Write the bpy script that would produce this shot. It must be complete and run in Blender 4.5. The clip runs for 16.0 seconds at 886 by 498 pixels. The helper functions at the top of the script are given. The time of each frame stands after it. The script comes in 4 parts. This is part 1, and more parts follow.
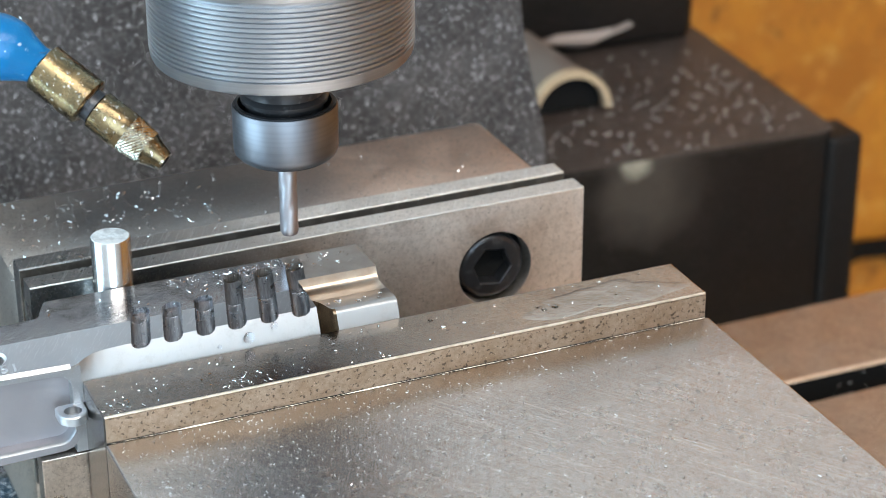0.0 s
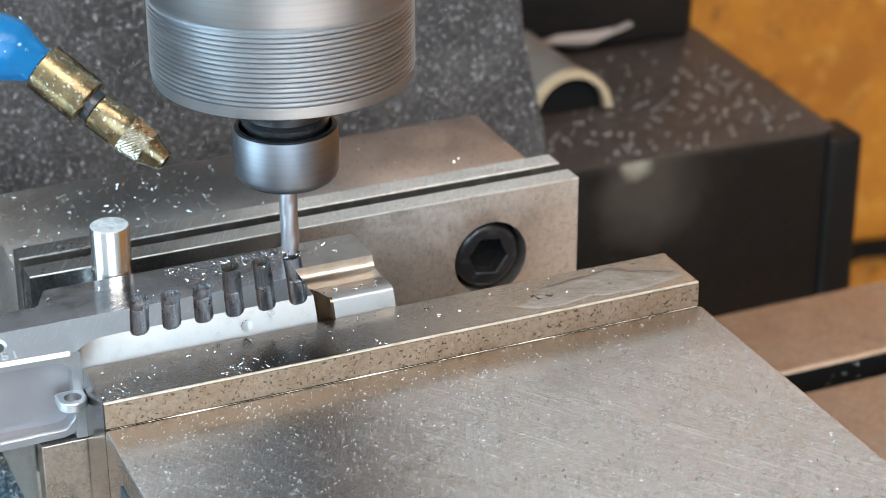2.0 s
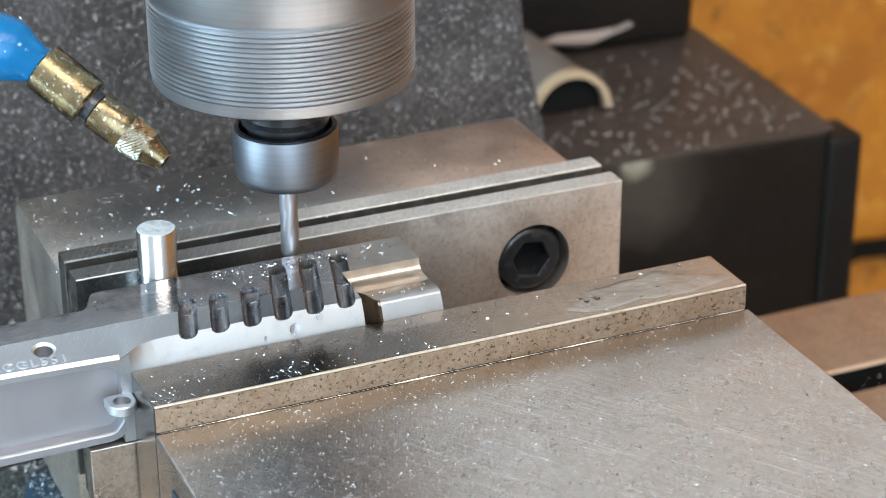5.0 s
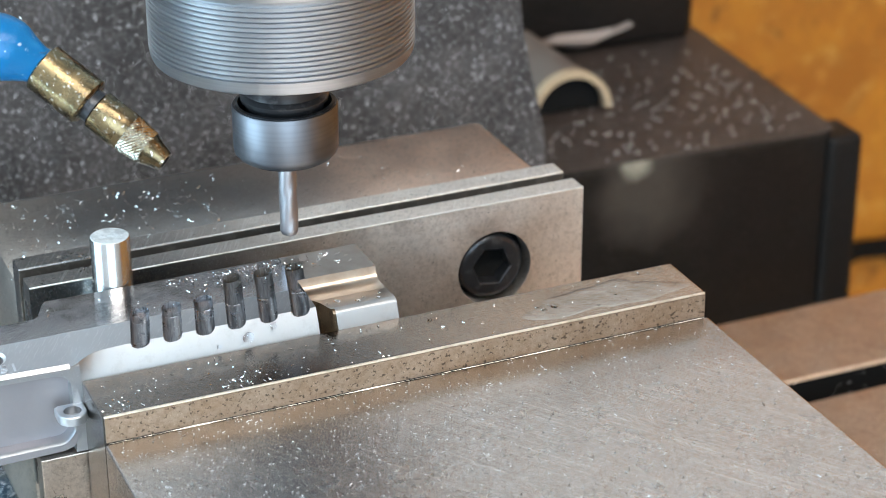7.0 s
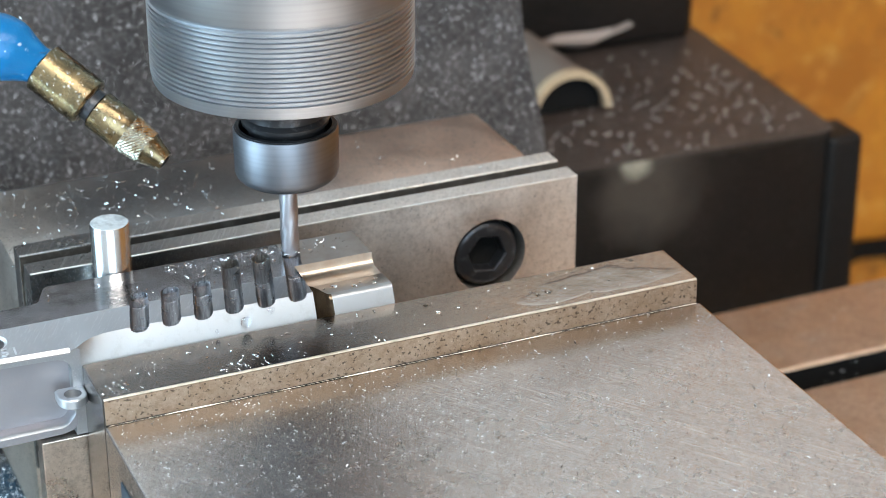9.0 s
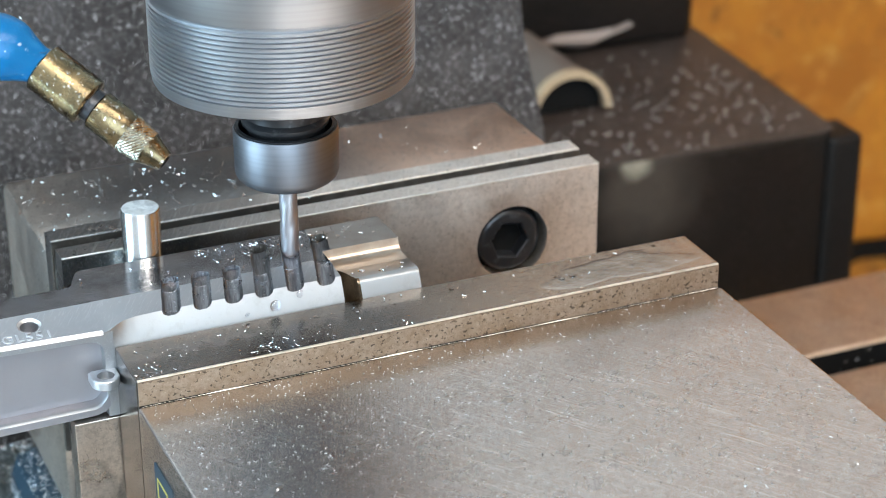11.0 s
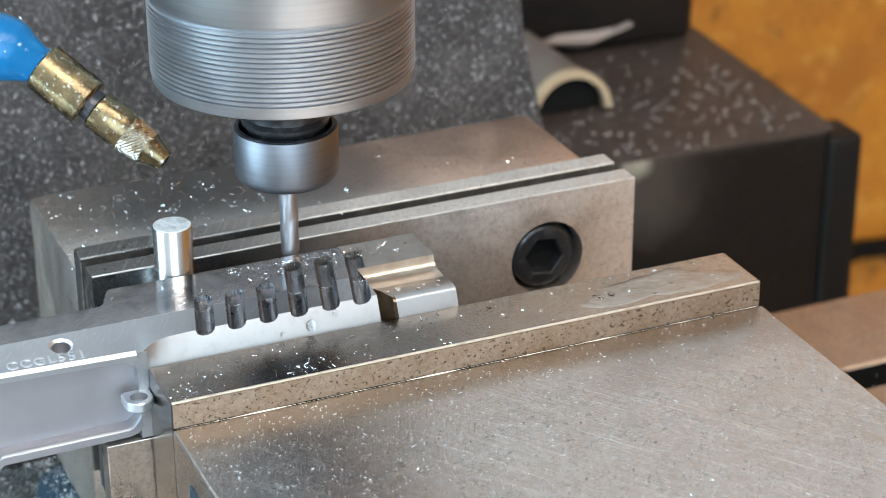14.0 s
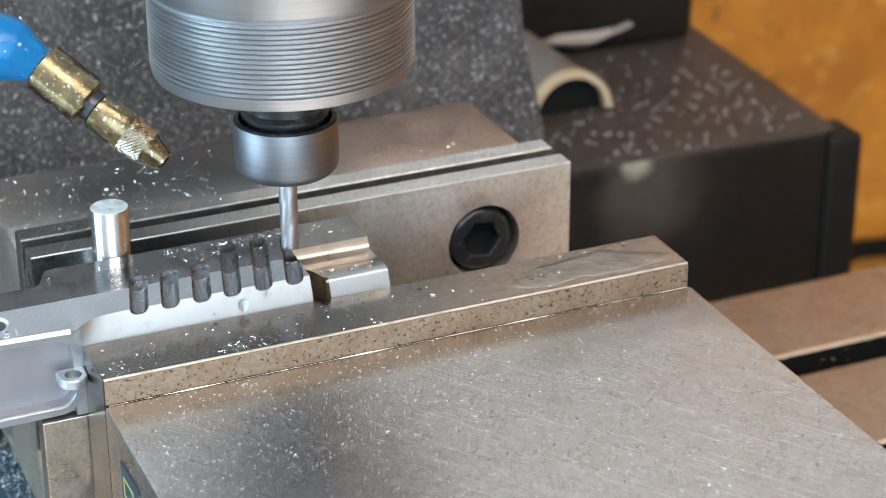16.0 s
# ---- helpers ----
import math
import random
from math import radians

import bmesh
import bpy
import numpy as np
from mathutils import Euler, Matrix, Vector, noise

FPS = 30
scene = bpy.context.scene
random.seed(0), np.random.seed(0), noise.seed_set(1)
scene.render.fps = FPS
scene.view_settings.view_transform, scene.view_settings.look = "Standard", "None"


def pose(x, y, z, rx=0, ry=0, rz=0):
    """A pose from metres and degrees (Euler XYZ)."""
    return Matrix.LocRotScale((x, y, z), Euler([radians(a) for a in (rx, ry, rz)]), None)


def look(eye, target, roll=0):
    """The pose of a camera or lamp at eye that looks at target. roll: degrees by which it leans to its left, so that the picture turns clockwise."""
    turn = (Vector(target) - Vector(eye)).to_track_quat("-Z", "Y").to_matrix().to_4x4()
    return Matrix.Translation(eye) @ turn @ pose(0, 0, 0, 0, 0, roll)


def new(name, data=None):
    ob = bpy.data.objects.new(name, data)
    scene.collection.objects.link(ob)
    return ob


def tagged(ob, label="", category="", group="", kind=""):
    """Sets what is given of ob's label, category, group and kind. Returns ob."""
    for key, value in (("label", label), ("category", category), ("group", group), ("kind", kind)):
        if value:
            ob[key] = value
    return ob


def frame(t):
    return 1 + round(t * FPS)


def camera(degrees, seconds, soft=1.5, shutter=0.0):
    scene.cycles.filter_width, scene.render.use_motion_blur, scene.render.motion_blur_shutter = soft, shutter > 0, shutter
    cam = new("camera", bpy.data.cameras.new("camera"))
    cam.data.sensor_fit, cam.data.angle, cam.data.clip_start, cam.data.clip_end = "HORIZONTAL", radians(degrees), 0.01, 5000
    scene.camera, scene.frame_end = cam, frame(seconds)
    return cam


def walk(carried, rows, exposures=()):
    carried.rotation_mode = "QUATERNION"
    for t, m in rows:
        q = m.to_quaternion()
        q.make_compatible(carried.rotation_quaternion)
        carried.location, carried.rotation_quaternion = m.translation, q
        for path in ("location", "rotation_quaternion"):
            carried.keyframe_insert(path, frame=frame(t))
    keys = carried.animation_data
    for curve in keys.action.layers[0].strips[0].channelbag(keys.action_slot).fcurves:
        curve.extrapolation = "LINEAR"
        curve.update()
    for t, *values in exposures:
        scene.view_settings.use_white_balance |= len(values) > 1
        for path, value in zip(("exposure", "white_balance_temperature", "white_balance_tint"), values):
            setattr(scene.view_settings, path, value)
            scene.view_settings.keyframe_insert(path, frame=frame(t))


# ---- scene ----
cam = camera(23.358, 16.0, soft=0.8)
EYE = Vector((-0.09378, -0.40652, 0.23773))
VIEW = look(EYE, EYE + Vector((0.35764, 0.82829, -0.43130)), -0.232)
cam.data.dof.use_dof = True
cam.data.dof.focus_distance = 0.50
cam.data.dof.aperture_fstop = 21.0
walk(cam, [(0.0, VIEW), (16.0, VIEW)], exposures=[(0.0, -0.40), (16.0, -0.40)])

MM = 0.001

# ---------------------------------------------------------------- light
world = bpy.data.worlds.new("workshop_air")
scene.world = world
world.use_nodes = True
sky = world.node_tree.nodes.new("ShaderNodeTexSky")
sky.sky_type = "NISHITA"
sky.sun_disc = False
sky.sun_elevation, sky.sun_rotation = radians(35), radians(250)
world.node_tree.links.new(sky.outputs[0], world.node_tree.nodes["Background"].inputs[0])
world.node_tree.nodes["Background"].inputs[1].default_value = 0.08


def area(name, eye, target, sx, sy, watts, colour):
    lamp = bpy.data.lights.new(name, "AREA")
    lamp.shape, lamp.size, lamp.size_y = "RECTANGLE", sx, sy
    lamp.energy, lamp.color = watts, colour
    ob = new(name, lamp)
    ob.matrix_world = look(eye, target)
    return ob


# windows out of view, inferred from cool light, enlarged to brighten holder and jaw
area("window_daylight", (-0.55, -2.09, 0.53), (-0.55, 0.0, 0.53), 1.4, 1.58, 66, (0.65, 0.85, 1.0))
area("side_window_daylight", (-1.49, 0.0, 0.15), (0.0, 0.0, 0.15), 0.98, 1.48, 62, (0.54, 0.81, 1.0))
# general fill from above; no such lamp is in view
area("ceiling_fill_light", (0.15, -1.15, 1.48), (0.15, -1.15, 0.0), 1.6, 0.8, 38, (1.0, 0.92, 0.82))

# ---------------------------------------------------------------- materials


def rgb(c):
    return (*c, 1.0)


class Mat:
    """A node material with a few shorthands."""

    def __init__(self, name, colour, rough, metal=0.0, scale=1.0):
        self.m = bpy.data.materials.new(name)
        self.m.use_nodes = True
        self.t = self.m.node_tree
        self.b = self.t.nodes["Principled BSDF"]
        self.b.inputs["Base Color"].default_value = rgb(colour)
        self.b.inputs["Roughness"].default_value = rough
        self.b.inputs["Metallic"].default_value = metal
        self.coord = self.t.nodes.new("ShaderNodeTexCoord")
        self.height = None

    def node(self, kind, **sockets):
        n = self.t.nodes.new(kind)
        for k, v in sockets.items():
            n.inputs[k.replace("_", " ")].default_value = v
        return n

    def link(self, a, b):
        self.t.links.new(a, b)

    def noise(self, scale, detail=4.0, stretch=(1, 1, 1), rough=0.55, turn=(0, 0, 0)):
        mp = self.node("ShaderNodeMapping")
        mp.vector_type = "TEXTURE"
        mp.inputs["Scale"].default_value = [1 / max(k, 1e-6) for k in stretch]
        mp.inputs["Rotation"].default_value = [radians(a) for a in turn]
        self.link(self.coord.outputs["Object"], mp.inputs["Vector"])
        n = self.node("ShaderNodeTexNoise", Scale=scale, Detail=detail, Roughness=rough)
        self.link(mp.outputs["Vector"], n.inputs["Vector"])
        return n.outputs["Fac"]

    def ramp(self, fac, lo, hi, a=0.0, b=1.0):
        n = self.node("ShaderNodeMapRange", From_Min=lo, From_Max=hi, To_Min=a, To_Max=b)
        self.link(fac, n.inputs["Value"])
        return n.outputs["Result"]

    def tint(self, fac, colour, amount=1.0):
        """Lay a colour over the base where fac is high."""
        n = self.node("ShaderNodeMix")
        n.data_type = "RGBA"
        base = self.b.inputs["Base Color"]
        if base.is_linked:
            self.link(base.links[0].from_socket, n.inputs[6])
        else:
            n.inputs[6].default_value = base.default_value
        n.inputs[7].default_value = rgb(colour)
        f = self.ramp(fac, 0, 1, 0, amount)
        self.link(f, n.inputs[0])
        self.link(n.outputs[2], base)
        return self

    def rough(self, fac, a, b):
        self.link(self.ramp(fac, 0.3, 0.7, a, b), self.b.inputs["Roughness"])
        return self

    def wet(self, fac, rough):
        """A film that smooths the surface where fac is high."""
        n = self.node("ShaderNodeMix")
        n.data_type = "FLOAT"
        r = self.b.inputs["Roughness"]
        if r.is_linked:
            self.link(r.links[0].from_socket, n.inputs[2])
        else:
            n.inputs[2].default_value = r.default_value
        n.inputs[3].default_value = rough
        self.link(fac, n.inputs[0])
        self.link(n.outputs[0], r)
        return self

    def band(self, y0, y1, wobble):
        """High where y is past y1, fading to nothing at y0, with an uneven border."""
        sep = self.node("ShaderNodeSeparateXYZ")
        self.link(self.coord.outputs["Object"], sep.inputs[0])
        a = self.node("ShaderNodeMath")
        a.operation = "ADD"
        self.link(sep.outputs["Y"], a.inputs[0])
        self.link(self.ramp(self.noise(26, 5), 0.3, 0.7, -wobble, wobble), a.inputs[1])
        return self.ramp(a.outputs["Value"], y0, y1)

    def blot(self, centre, radius, wobble=0.6):
        """High round one place (metres), with a ragged rim."""
        d = self.node("ShaderNodeVectorMath")
        d.operation = "DISTANCE"
        self.link(self.coord.outputs["Object"], d.inputs[0])
        d.inputs[1].default_value = centre
        n = self.ramp(self.noise(0.9 / radius, 5), 0, 1, -wobble * radius, wobble * radius)
        a = self.node("ShaderNodeMath")
        a.operation = "ADD"
        self.link(d.outputs["Value"], a.inputs[0])
        self.link(n, a.inputs[1])
        return self.ramp(a.outputs["Value"], radius, radius * 0.4)

    def bump(self, fac, metres, strength=1.0):
        n = self.node("ShaderNodeBump", Strength=strength, Distance=metres)
        self.link(fac, n.inputs["Height"])
        if self.b.inputs["Normal"].is_linked:
            self.link(self.b.inputs["Normal"].links[0].from_socket, n.inputs["Normal"])
        self.link(n.outputs["Normal"], self.b.inputs["Normal"])
        return self


def ground_steel(name, colour, r0, r1, stain, turn=30, stain_amount=0.55, pits=0.66, deep=0.00006, metal=1.0, grain=0.35, film_reflections=(), joint=None):
    m = Mat(name, colour, 0.35, metal)
    scratch = m.noise(2200, 4, (0.04, 1.5, 1.0), 0.7, (0, 0, turn))
    cross = m.noise(1500, 3, (0.03, 1.6, 1.0), 0.7, (0, 0, turn + 58))
    cloud = m.noise(60, 8, rough=0.72)
    spot = m.noise(1000, 4)
    m.tint(m.ramp(cloud, 0.45, 0.70), stain, stain_amount)
    wet = []
    for centre, radius, tone in film_reflections:  # oil film patches, toned for the reflections they should show
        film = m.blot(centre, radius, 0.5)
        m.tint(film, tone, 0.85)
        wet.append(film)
    m.tint(m.ramp(m.noise(700, 5, rough=0.75), 0.45, 0.68), tuple(c * 0.7 for c in stain), 0.6)
    m.tint(m.ramp(scratch, 0.54, 0.62), tuple(c * 0.55 for c in colour), grain)
    m.tint(m.ramp(cross, 0.57, 0.61), tuple(min(1, c * 1.6) for c in colour), grain * 1.1)
    m.tint(m.ramp(m.noise(2600, 2), 0.68, 0.72), tuple(min(1, c * 1.7) for c in colour), 0.6)
    m.tint(m.ramp(m.noise(1900, 3), 0.66, 0.70), tuple(c * 0.35 for c in colour), 0.7)
    m.tint(m.ramp(spot, pits, pits + 0.03), (0.06, 0.05, 0.04), 0.75)
    m.rough(m.noise(90, 8, rough=0.75), r0 - 0.04, r1 + 0.06)
    for film in wet[:1]:
        m.wet(m.ramp(film, 0, 1, 0, 0.75), min(r0, 0.22))
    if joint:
        # the dark reflection beside the jaw plate, painted in as an uneven band
        mirrored_band = m.band(*joint)
        m.tint(mirrored_band, tuple(c * 0.62 for c in stain), 0.75)
        m.wet(m.ramp(mirrored_band, 0, 1, 0, 0.5), 0.16)
    m.bump(scratch, deep)
    m.bump(cross, deep)
    m.bump(m.noise(1200, 3), 0.000012)
    return m.m


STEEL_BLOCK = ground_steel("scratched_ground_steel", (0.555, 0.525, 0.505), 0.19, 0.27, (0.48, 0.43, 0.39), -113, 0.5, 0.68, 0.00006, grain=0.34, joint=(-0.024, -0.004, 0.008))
# jaw plate blots: dark cover and ochre board reflections put into the colour
STEEL_JAW = ground_steel("jaw_steel", (0.42, 0.37, 0.325), 0.19, 0.20, (0.36, 0.29, 0.235), 4, 0.6, 0.645, 0.00002, grain=0.08, film_reflections=[((0.03, 0.009, 0), 0.085, (0.12, 0.122, 0.125)), ((0.125, 0.009, 0), 0.06, (0.52, 0.41, 0.32))])
STEEL_FACE = ground_steel("dull_jaw_face", (0.82, 0.755, 0.70), 0.40, 0.52, (0.66, 0.58, 0.51), 4, 0.6, 0.665, 0.00003, grain=0.2, film_reflections=[((0.0, 0.066, 0), 0.078, (0.13, 0.14, 0.15))])
STEEL_BODY = ground_steel("vise_body_steel", (0.66, 0.575, 0.50), 0.26, 0.38, (0.42, 0.345, 0.285), 8, 0.7, 0.70, 0.00003, grain=0.14)


def reflection_tinted(name):
    """Ground steel with an oil film; brown and grey reflections are painted on its ends."""
    m = Mat(name, (0.74, 0.645, 0.56), 0.3, 1.0)
    cloud, fine = m.noise(60, 8, rough=0.72), m.noise(900, 5, rough=0.75)
    m.tint(m.ramp(cloud, 0.42, 0.68), (0.52, 0.43, 0.36), 0.7)
    m.tint(m.blot((0.125, 0.105, -0.002), 0.075, 0.5), (0.72, 0.49, 0.37), 0.7)
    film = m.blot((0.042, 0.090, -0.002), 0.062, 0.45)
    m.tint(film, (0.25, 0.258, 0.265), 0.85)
    m.tint(m.ramp(fine, 0.50, 0.66), (0.25, 0.21, 0.18), 0.5)
    m.tint(m.ramp(m.noise(2400, 2), 0.68, 0.72), (0.95, 0.92, 0.88), 0.6)
    m.tint(m.ramp(m.noise(1000, 4), 0.67, 0.70), (0.06, 0.05, 0.04), 0.75)
    m.rough(m.noise(90, 8, rough=0.75), 0.30, 0.50)
    m.wet(m.ramp(film, 0, 1, 0, 0.7), 0.28)
    m.bump(fine, 0.00003)
    return m.m


STEEL_TOP = reflection_tinted("reflection_tinted_vise_steel")
STEEL_BAND = ground_steel("stained_jaw_edge", (0.47, 0.385, 0.31), 0.34, 0.52, (0.34, 0.245, 0.165), 4, 0.8, 0.60, 0.00003, grain=0.10)
STEEL_TABLE = ground_steel("oiled_table_iron", (0.52, 0.42, 0.34), 0.34, 0.48, (0.38, 0.28, 0.21), 60, 0.7, 0.68, grain=0.2)
CAST = Mat("dark_cast_iron", (0.10, 0.10, 0.10), 0.6, 0.4)
CAST.bump(CAST.noise(300, 4), 0.0003)
CAST = CAST.m

_m = Mat("wet_milled_aluminium", (0.43, 0.43, 0.45), 0.16, 1.0)
_s = _m.noise(300, 3, (0.1, 1.5, 1), 0.6, (0, 0, 50))
_m.tint(_m.ramp(_s, 0.5, 0.8), (0.29, 0.30, 0.33), 0.5)
_m.tint(_m.ramp(_m.noise(110, 6, rough=0.7), 0.48, 0.62), (0.25, 0.26, 0.285), 0.5)
_m.tint(_m.ramp(_m.noise(1500, 3), 0.64, 0.69), (0.9, 0.9, 0.92), 0.6)
_m.rough(_m.noise(110, 6, rough=0.7), 0.10, 0.26)
_m.bump(_s, 0.00002)
_m.tint(_m.ramp(_m.noise(1800, 3, (0.06, 1.5, 1), 0.7, (0, 0, 20)), 0.57, 0.62), (0.78, 0.79, 0.82), 0.5)
ALU_TOP = _m.m

_m = Mat("satin_aluminium", (0.42, 0.43, 0.45), 0.42, 1.0)
_s = _m.noise(1200, 3)
_m.tint(_m.ramp(_m.noise(1800, 3, (0.08, 1.5, 1), 0.7, (0, 0, 55)), 0.56, 0.62), (0.60, 0.61, 0.63), 0.4)
_m.tint(_m.ramp(_m.noise(60, 4), 0.45, 0.7), (0.38, 0.39, 0.41), 0.6)
_m.rough(_m.noise(90, 4), 0.36, 0.5)
_m.bump(_s, 0.00002)
ALU_SATIN = _m.m

_m = Mat("bright_milled_aluminium", (0.44, 0.45, 0.46), 0.52, 1.0)
_m.tint(_m.ramp(_m.noise(260, 5, rough=0.7), 0.52, 0.68), (0.37, 0.37, 0.37), 0.6)
_m.rough(_m.noise(120, 4), 0.42, 0.58)
_m.bump(_m.noise(700, 3, (3, 1, 0.2)), 0.00002)
ALU_WHITE = _m.m

_m = Mat("shiny_milled_aluminium", (0.50, 0.43, 0.36), 0.3, 1.0)
_m.tint(_m.ramp(_m.noise(160, 5), 0.45, 0.65), (0.34, 0.25, 0.18), 0.6)
_m.bump(_m.noise(800, 3, (0.1, 1, 1)), 0.00003)
ALU_NOSE = _m.m

_m = Mat("oil_filmed_aluminium", (0.40, 0.37, 0.345), 0.36, 1.0)
_m.tint(_m.ramp(_m.noise(120, 5), 0.45, 0.7), (0.27, 0.225, 0.185), 0.6)
_m.bump(_m.noise(800, 3, (0.1, 1, 1)), 0.00003)
ALU_FILM = _m.m

# fresh cut metal toned below the top, shade of the slots put in
_m = Mat("shaded_fresh_slot", (0.24, 0.24, 0.255), 0.2, 1.0)
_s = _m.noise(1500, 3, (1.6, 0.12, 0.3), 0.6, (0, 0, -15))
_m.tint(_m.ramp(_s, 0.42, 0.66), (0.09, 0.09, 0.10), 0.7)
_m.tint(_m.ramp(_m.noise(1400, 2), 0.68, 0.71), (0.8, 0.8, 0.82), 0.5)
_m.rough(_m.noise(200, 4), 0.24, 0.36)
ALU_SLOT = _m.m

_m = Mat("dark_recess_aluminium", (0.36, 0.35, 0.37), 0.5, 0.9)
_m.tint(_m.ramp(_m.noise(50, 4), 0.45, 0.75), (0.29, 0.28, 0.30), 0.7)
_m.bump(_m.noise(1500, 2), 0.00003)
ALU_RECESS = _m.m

_m = Mat("rim_aluminium", (0.34, 0.345, 0.36), 0.5, 1.0)
_m.bump(_m.noise(900, 3), 0.00004)
ALU_RIM = _m.m

_m = Mat("bright_bevel", (0.74, 0.75, 0.76), 0.45, 1.0)
_m.tint(_m.ramp(_m.noise(300, 4), 0.55, 0.7), (0.7, 0.7, 0.7), 0.6)
ALU_RIMTOP = _m.m

_m = Mat("tumbled_aluminium", (0.62, 0.64, 0.67), 0.45, 1.0)
_m.tint(_m.ramp(_m.noise(500, 4), 0.5, 0.7), (0.48, 0.50, 0.53), 0.6)
_m.bump(_m.noise(900, 3), 0.00005)
ALU_LUG = _m.m

_m = Mat("fresh_milled_strip", (0.66, 0.66, 0.67), 0.14, 1.0)
_m.tint(_m.ramp(_m.noise(900, 3, (0.08, 1.5, 1), 0.6, (0, 0, 12)), 0.5, 0.65), (0.45, 0.45, 0.47), 0.6)
_m.rough(_m.noise(140, 5), 0.08, 0.2)
ALU_FRESH = _m.m

_m = Mat("brown_oil_film", (0.23, 0.155, 0.095), 0.22, 0.7)
_m.tint(_m.ramp(_m.noise(300, 5), 0.45, 0.65), (0.10, 0.065, 0.04), 0.7)
_m.bump(_m.noise(500, 3), 0.0001)
OIL = _m.m

_m = Mat("turned_steel", (0.375, 0.385, 0.405), 0.3, 1.0)
_s = _m.noise(900, 3, (0.0, 0.0, 1.0))
_m.tint(_m.ramp(_s, 0.45, 0.75), (0.29, 0.30, 0.32), 0.6)
_m.rough(_m.noise(500, 3, (0.0, 0.0, 1.0)), 0.36, 0.48)
TURNED = _m.m

_m = Mat("dark_turned_steel", (0.185, 0.19, 0.21), 0.3, 1.0)
_s = _m.noise(900, 3, (0.0, 0.0, 1.0))
_m.tint(_m.ramp(_s, 0.45, 0.75), (0.14, 0.148, 0.165), 0.7)
_m.rough(_m.noise(500, 3, (0.0, 0.0, 1.0)), 0.38, 0.5)
NUT = _m.m

_m = Mat("dowel_steel", (0.43, 0.43, 0.43), 0.24, 1.0)
_m.bump(_m.noise(500, 2, (1, 1, 0.1)), 0.00002)
DOWEL = _m.m
_m = Mat("faced_end", (0.62, 0.66, 0.68), 0.5, 0.35)
_m.tint(_m.ramp(_m.noise(420, 4), 0.45, 0.62), (0.42, 0.45, 0.47), 0.8)
_m.bump(_m.noise(500, 3), 0.0003)
FACED = _m.m

_m = Mat("carbide", (0.40, 0.39, 0.41), 0.45, 1.0)
_m.bump(_m.noise(300, 2, (1, 1, 0.2)), 0.00004)
CARBIDE = _m.m
# worn steel edges with their highlight put into the colour
_m = Mat("worn_pale_glint", (0.86, 0.77, 0.67), 0.4, 1.0)
_m.tint(_m.ramp(_m.noise(160, 4), 0.5, 0.7), (0.50, 0.42, 0.33), 0.8)
EDGE = _m.m
_m = Mat("worn_edge_highlight", (0.95, 0.92, 0.88), 0.35, 1.0)
_m.tint(_m.ramp(_m.noise(120, 5, rough=0.7), 0.5, 0.66), (0.62, 0.55, 0.47), 0.8)
BRIGHT_EDGE = _m.m
_m = Mat("black_oxide", (0.035, 0.036, 0.04), 0.3, 0.6)
_m.tint(_m.ramp(_m.noise(400, 3), 0.55, 0.7), (0.12, 0.12, 0.13), 0.5)
_m.bump(_m.noise(600, 3), 0.00004)
OXIDE = _m.m
# near-black, paints the shade in bores, T-slots and hollows; also plain black parts
_m = Mat("shadowed_bore", (0.008, 0.008, 0.008), 0.7)
_m.b.inputs["Specular IOR Level"].default_value = 0.1
VOID = _m.m

_m = Mat("oily_brass", (0.235, 0.175, 0.095), 0.24, 1.0)
_m.tint(_m.ramp(_m.noise(120, 6, rough=0.7), 0.42, 0.60), (0.085, 0.07, 0.045), 0.85)
_m.tint(_m.ramp(_m.noise(900, 4), 0.60, 0.66), (0.72, 0.70, 0.64), 0.6)
_m.rough(_m.noise(300, 4), 0.16, 0.36)
_m.bump(_m.noise(700, 4), 0.00008)
BRASS = _m.m
_m = Mat("knurled_brass", (0.44, 0.41, 0.33), 0.26, 1.0)
_m.tint(_m.ramp(_m.noise(500, 3), 0.5, 0.65), (0.22, 0.15, 0.07), 0.7)
_m.bump(_m.noise(900, 2), 0.0004)
KNURL = _m.m
_m = Mat("blue_plastic", (0.001, 0.12, 0.31), 0.28)
_m.b.inputs["Specular IOR Level"].default_value = 0.3
_m.tint(_m.ramp(_m.noise(160, 4), 0.55, 0.75), (0.02, 0.18, 0.42), 0.6)
_m.tint(_m.ramp(_m.noise(420, 3), 0.66, 0.70), (0.55, 0.65, 0.75), 0.6)
_m.bump(_m.noise(300, 3), 0.0003)
BLUE = _m.m
_m = Mat("blue_paint", (0.012, 0.034, 0.055), 0.45)
_m.tint(_m.ramp(_m.noise(70, 4), 0.5, 0.7), (0.03, 0.045, 0.055), 0.8)
BLUE_PAINT = _m.m
YELLOW = Mat("yellow_decal", (0.42, 0.36, 0.08), 0.5).m

_m = Mat("dusty_rubber", (0.034, 0.031, 0.031), 0.62)
_m.tint(_m.ramp(_m.noise(40, 6), 0.42, 0.7), (0.078, 0.072, 0.071), 0.8)
_m.tint(_m.ramp(_m.noise(900, 5, rough=0.7), 0.52, 0.64), (0.215, 0.205, 0.205), 0.65)
_m.tint(_m.ramp(_m.noise(640, 3, rough=0.6), 0.63, 0.68), (0.55, 0.55, 0.56), 0.7)
_m.bump(_m.noise(250, 4), 0.0006)
_m.b.inputs["Specular IOR Level"].default_value = 0.2
RUBBER = _m.m
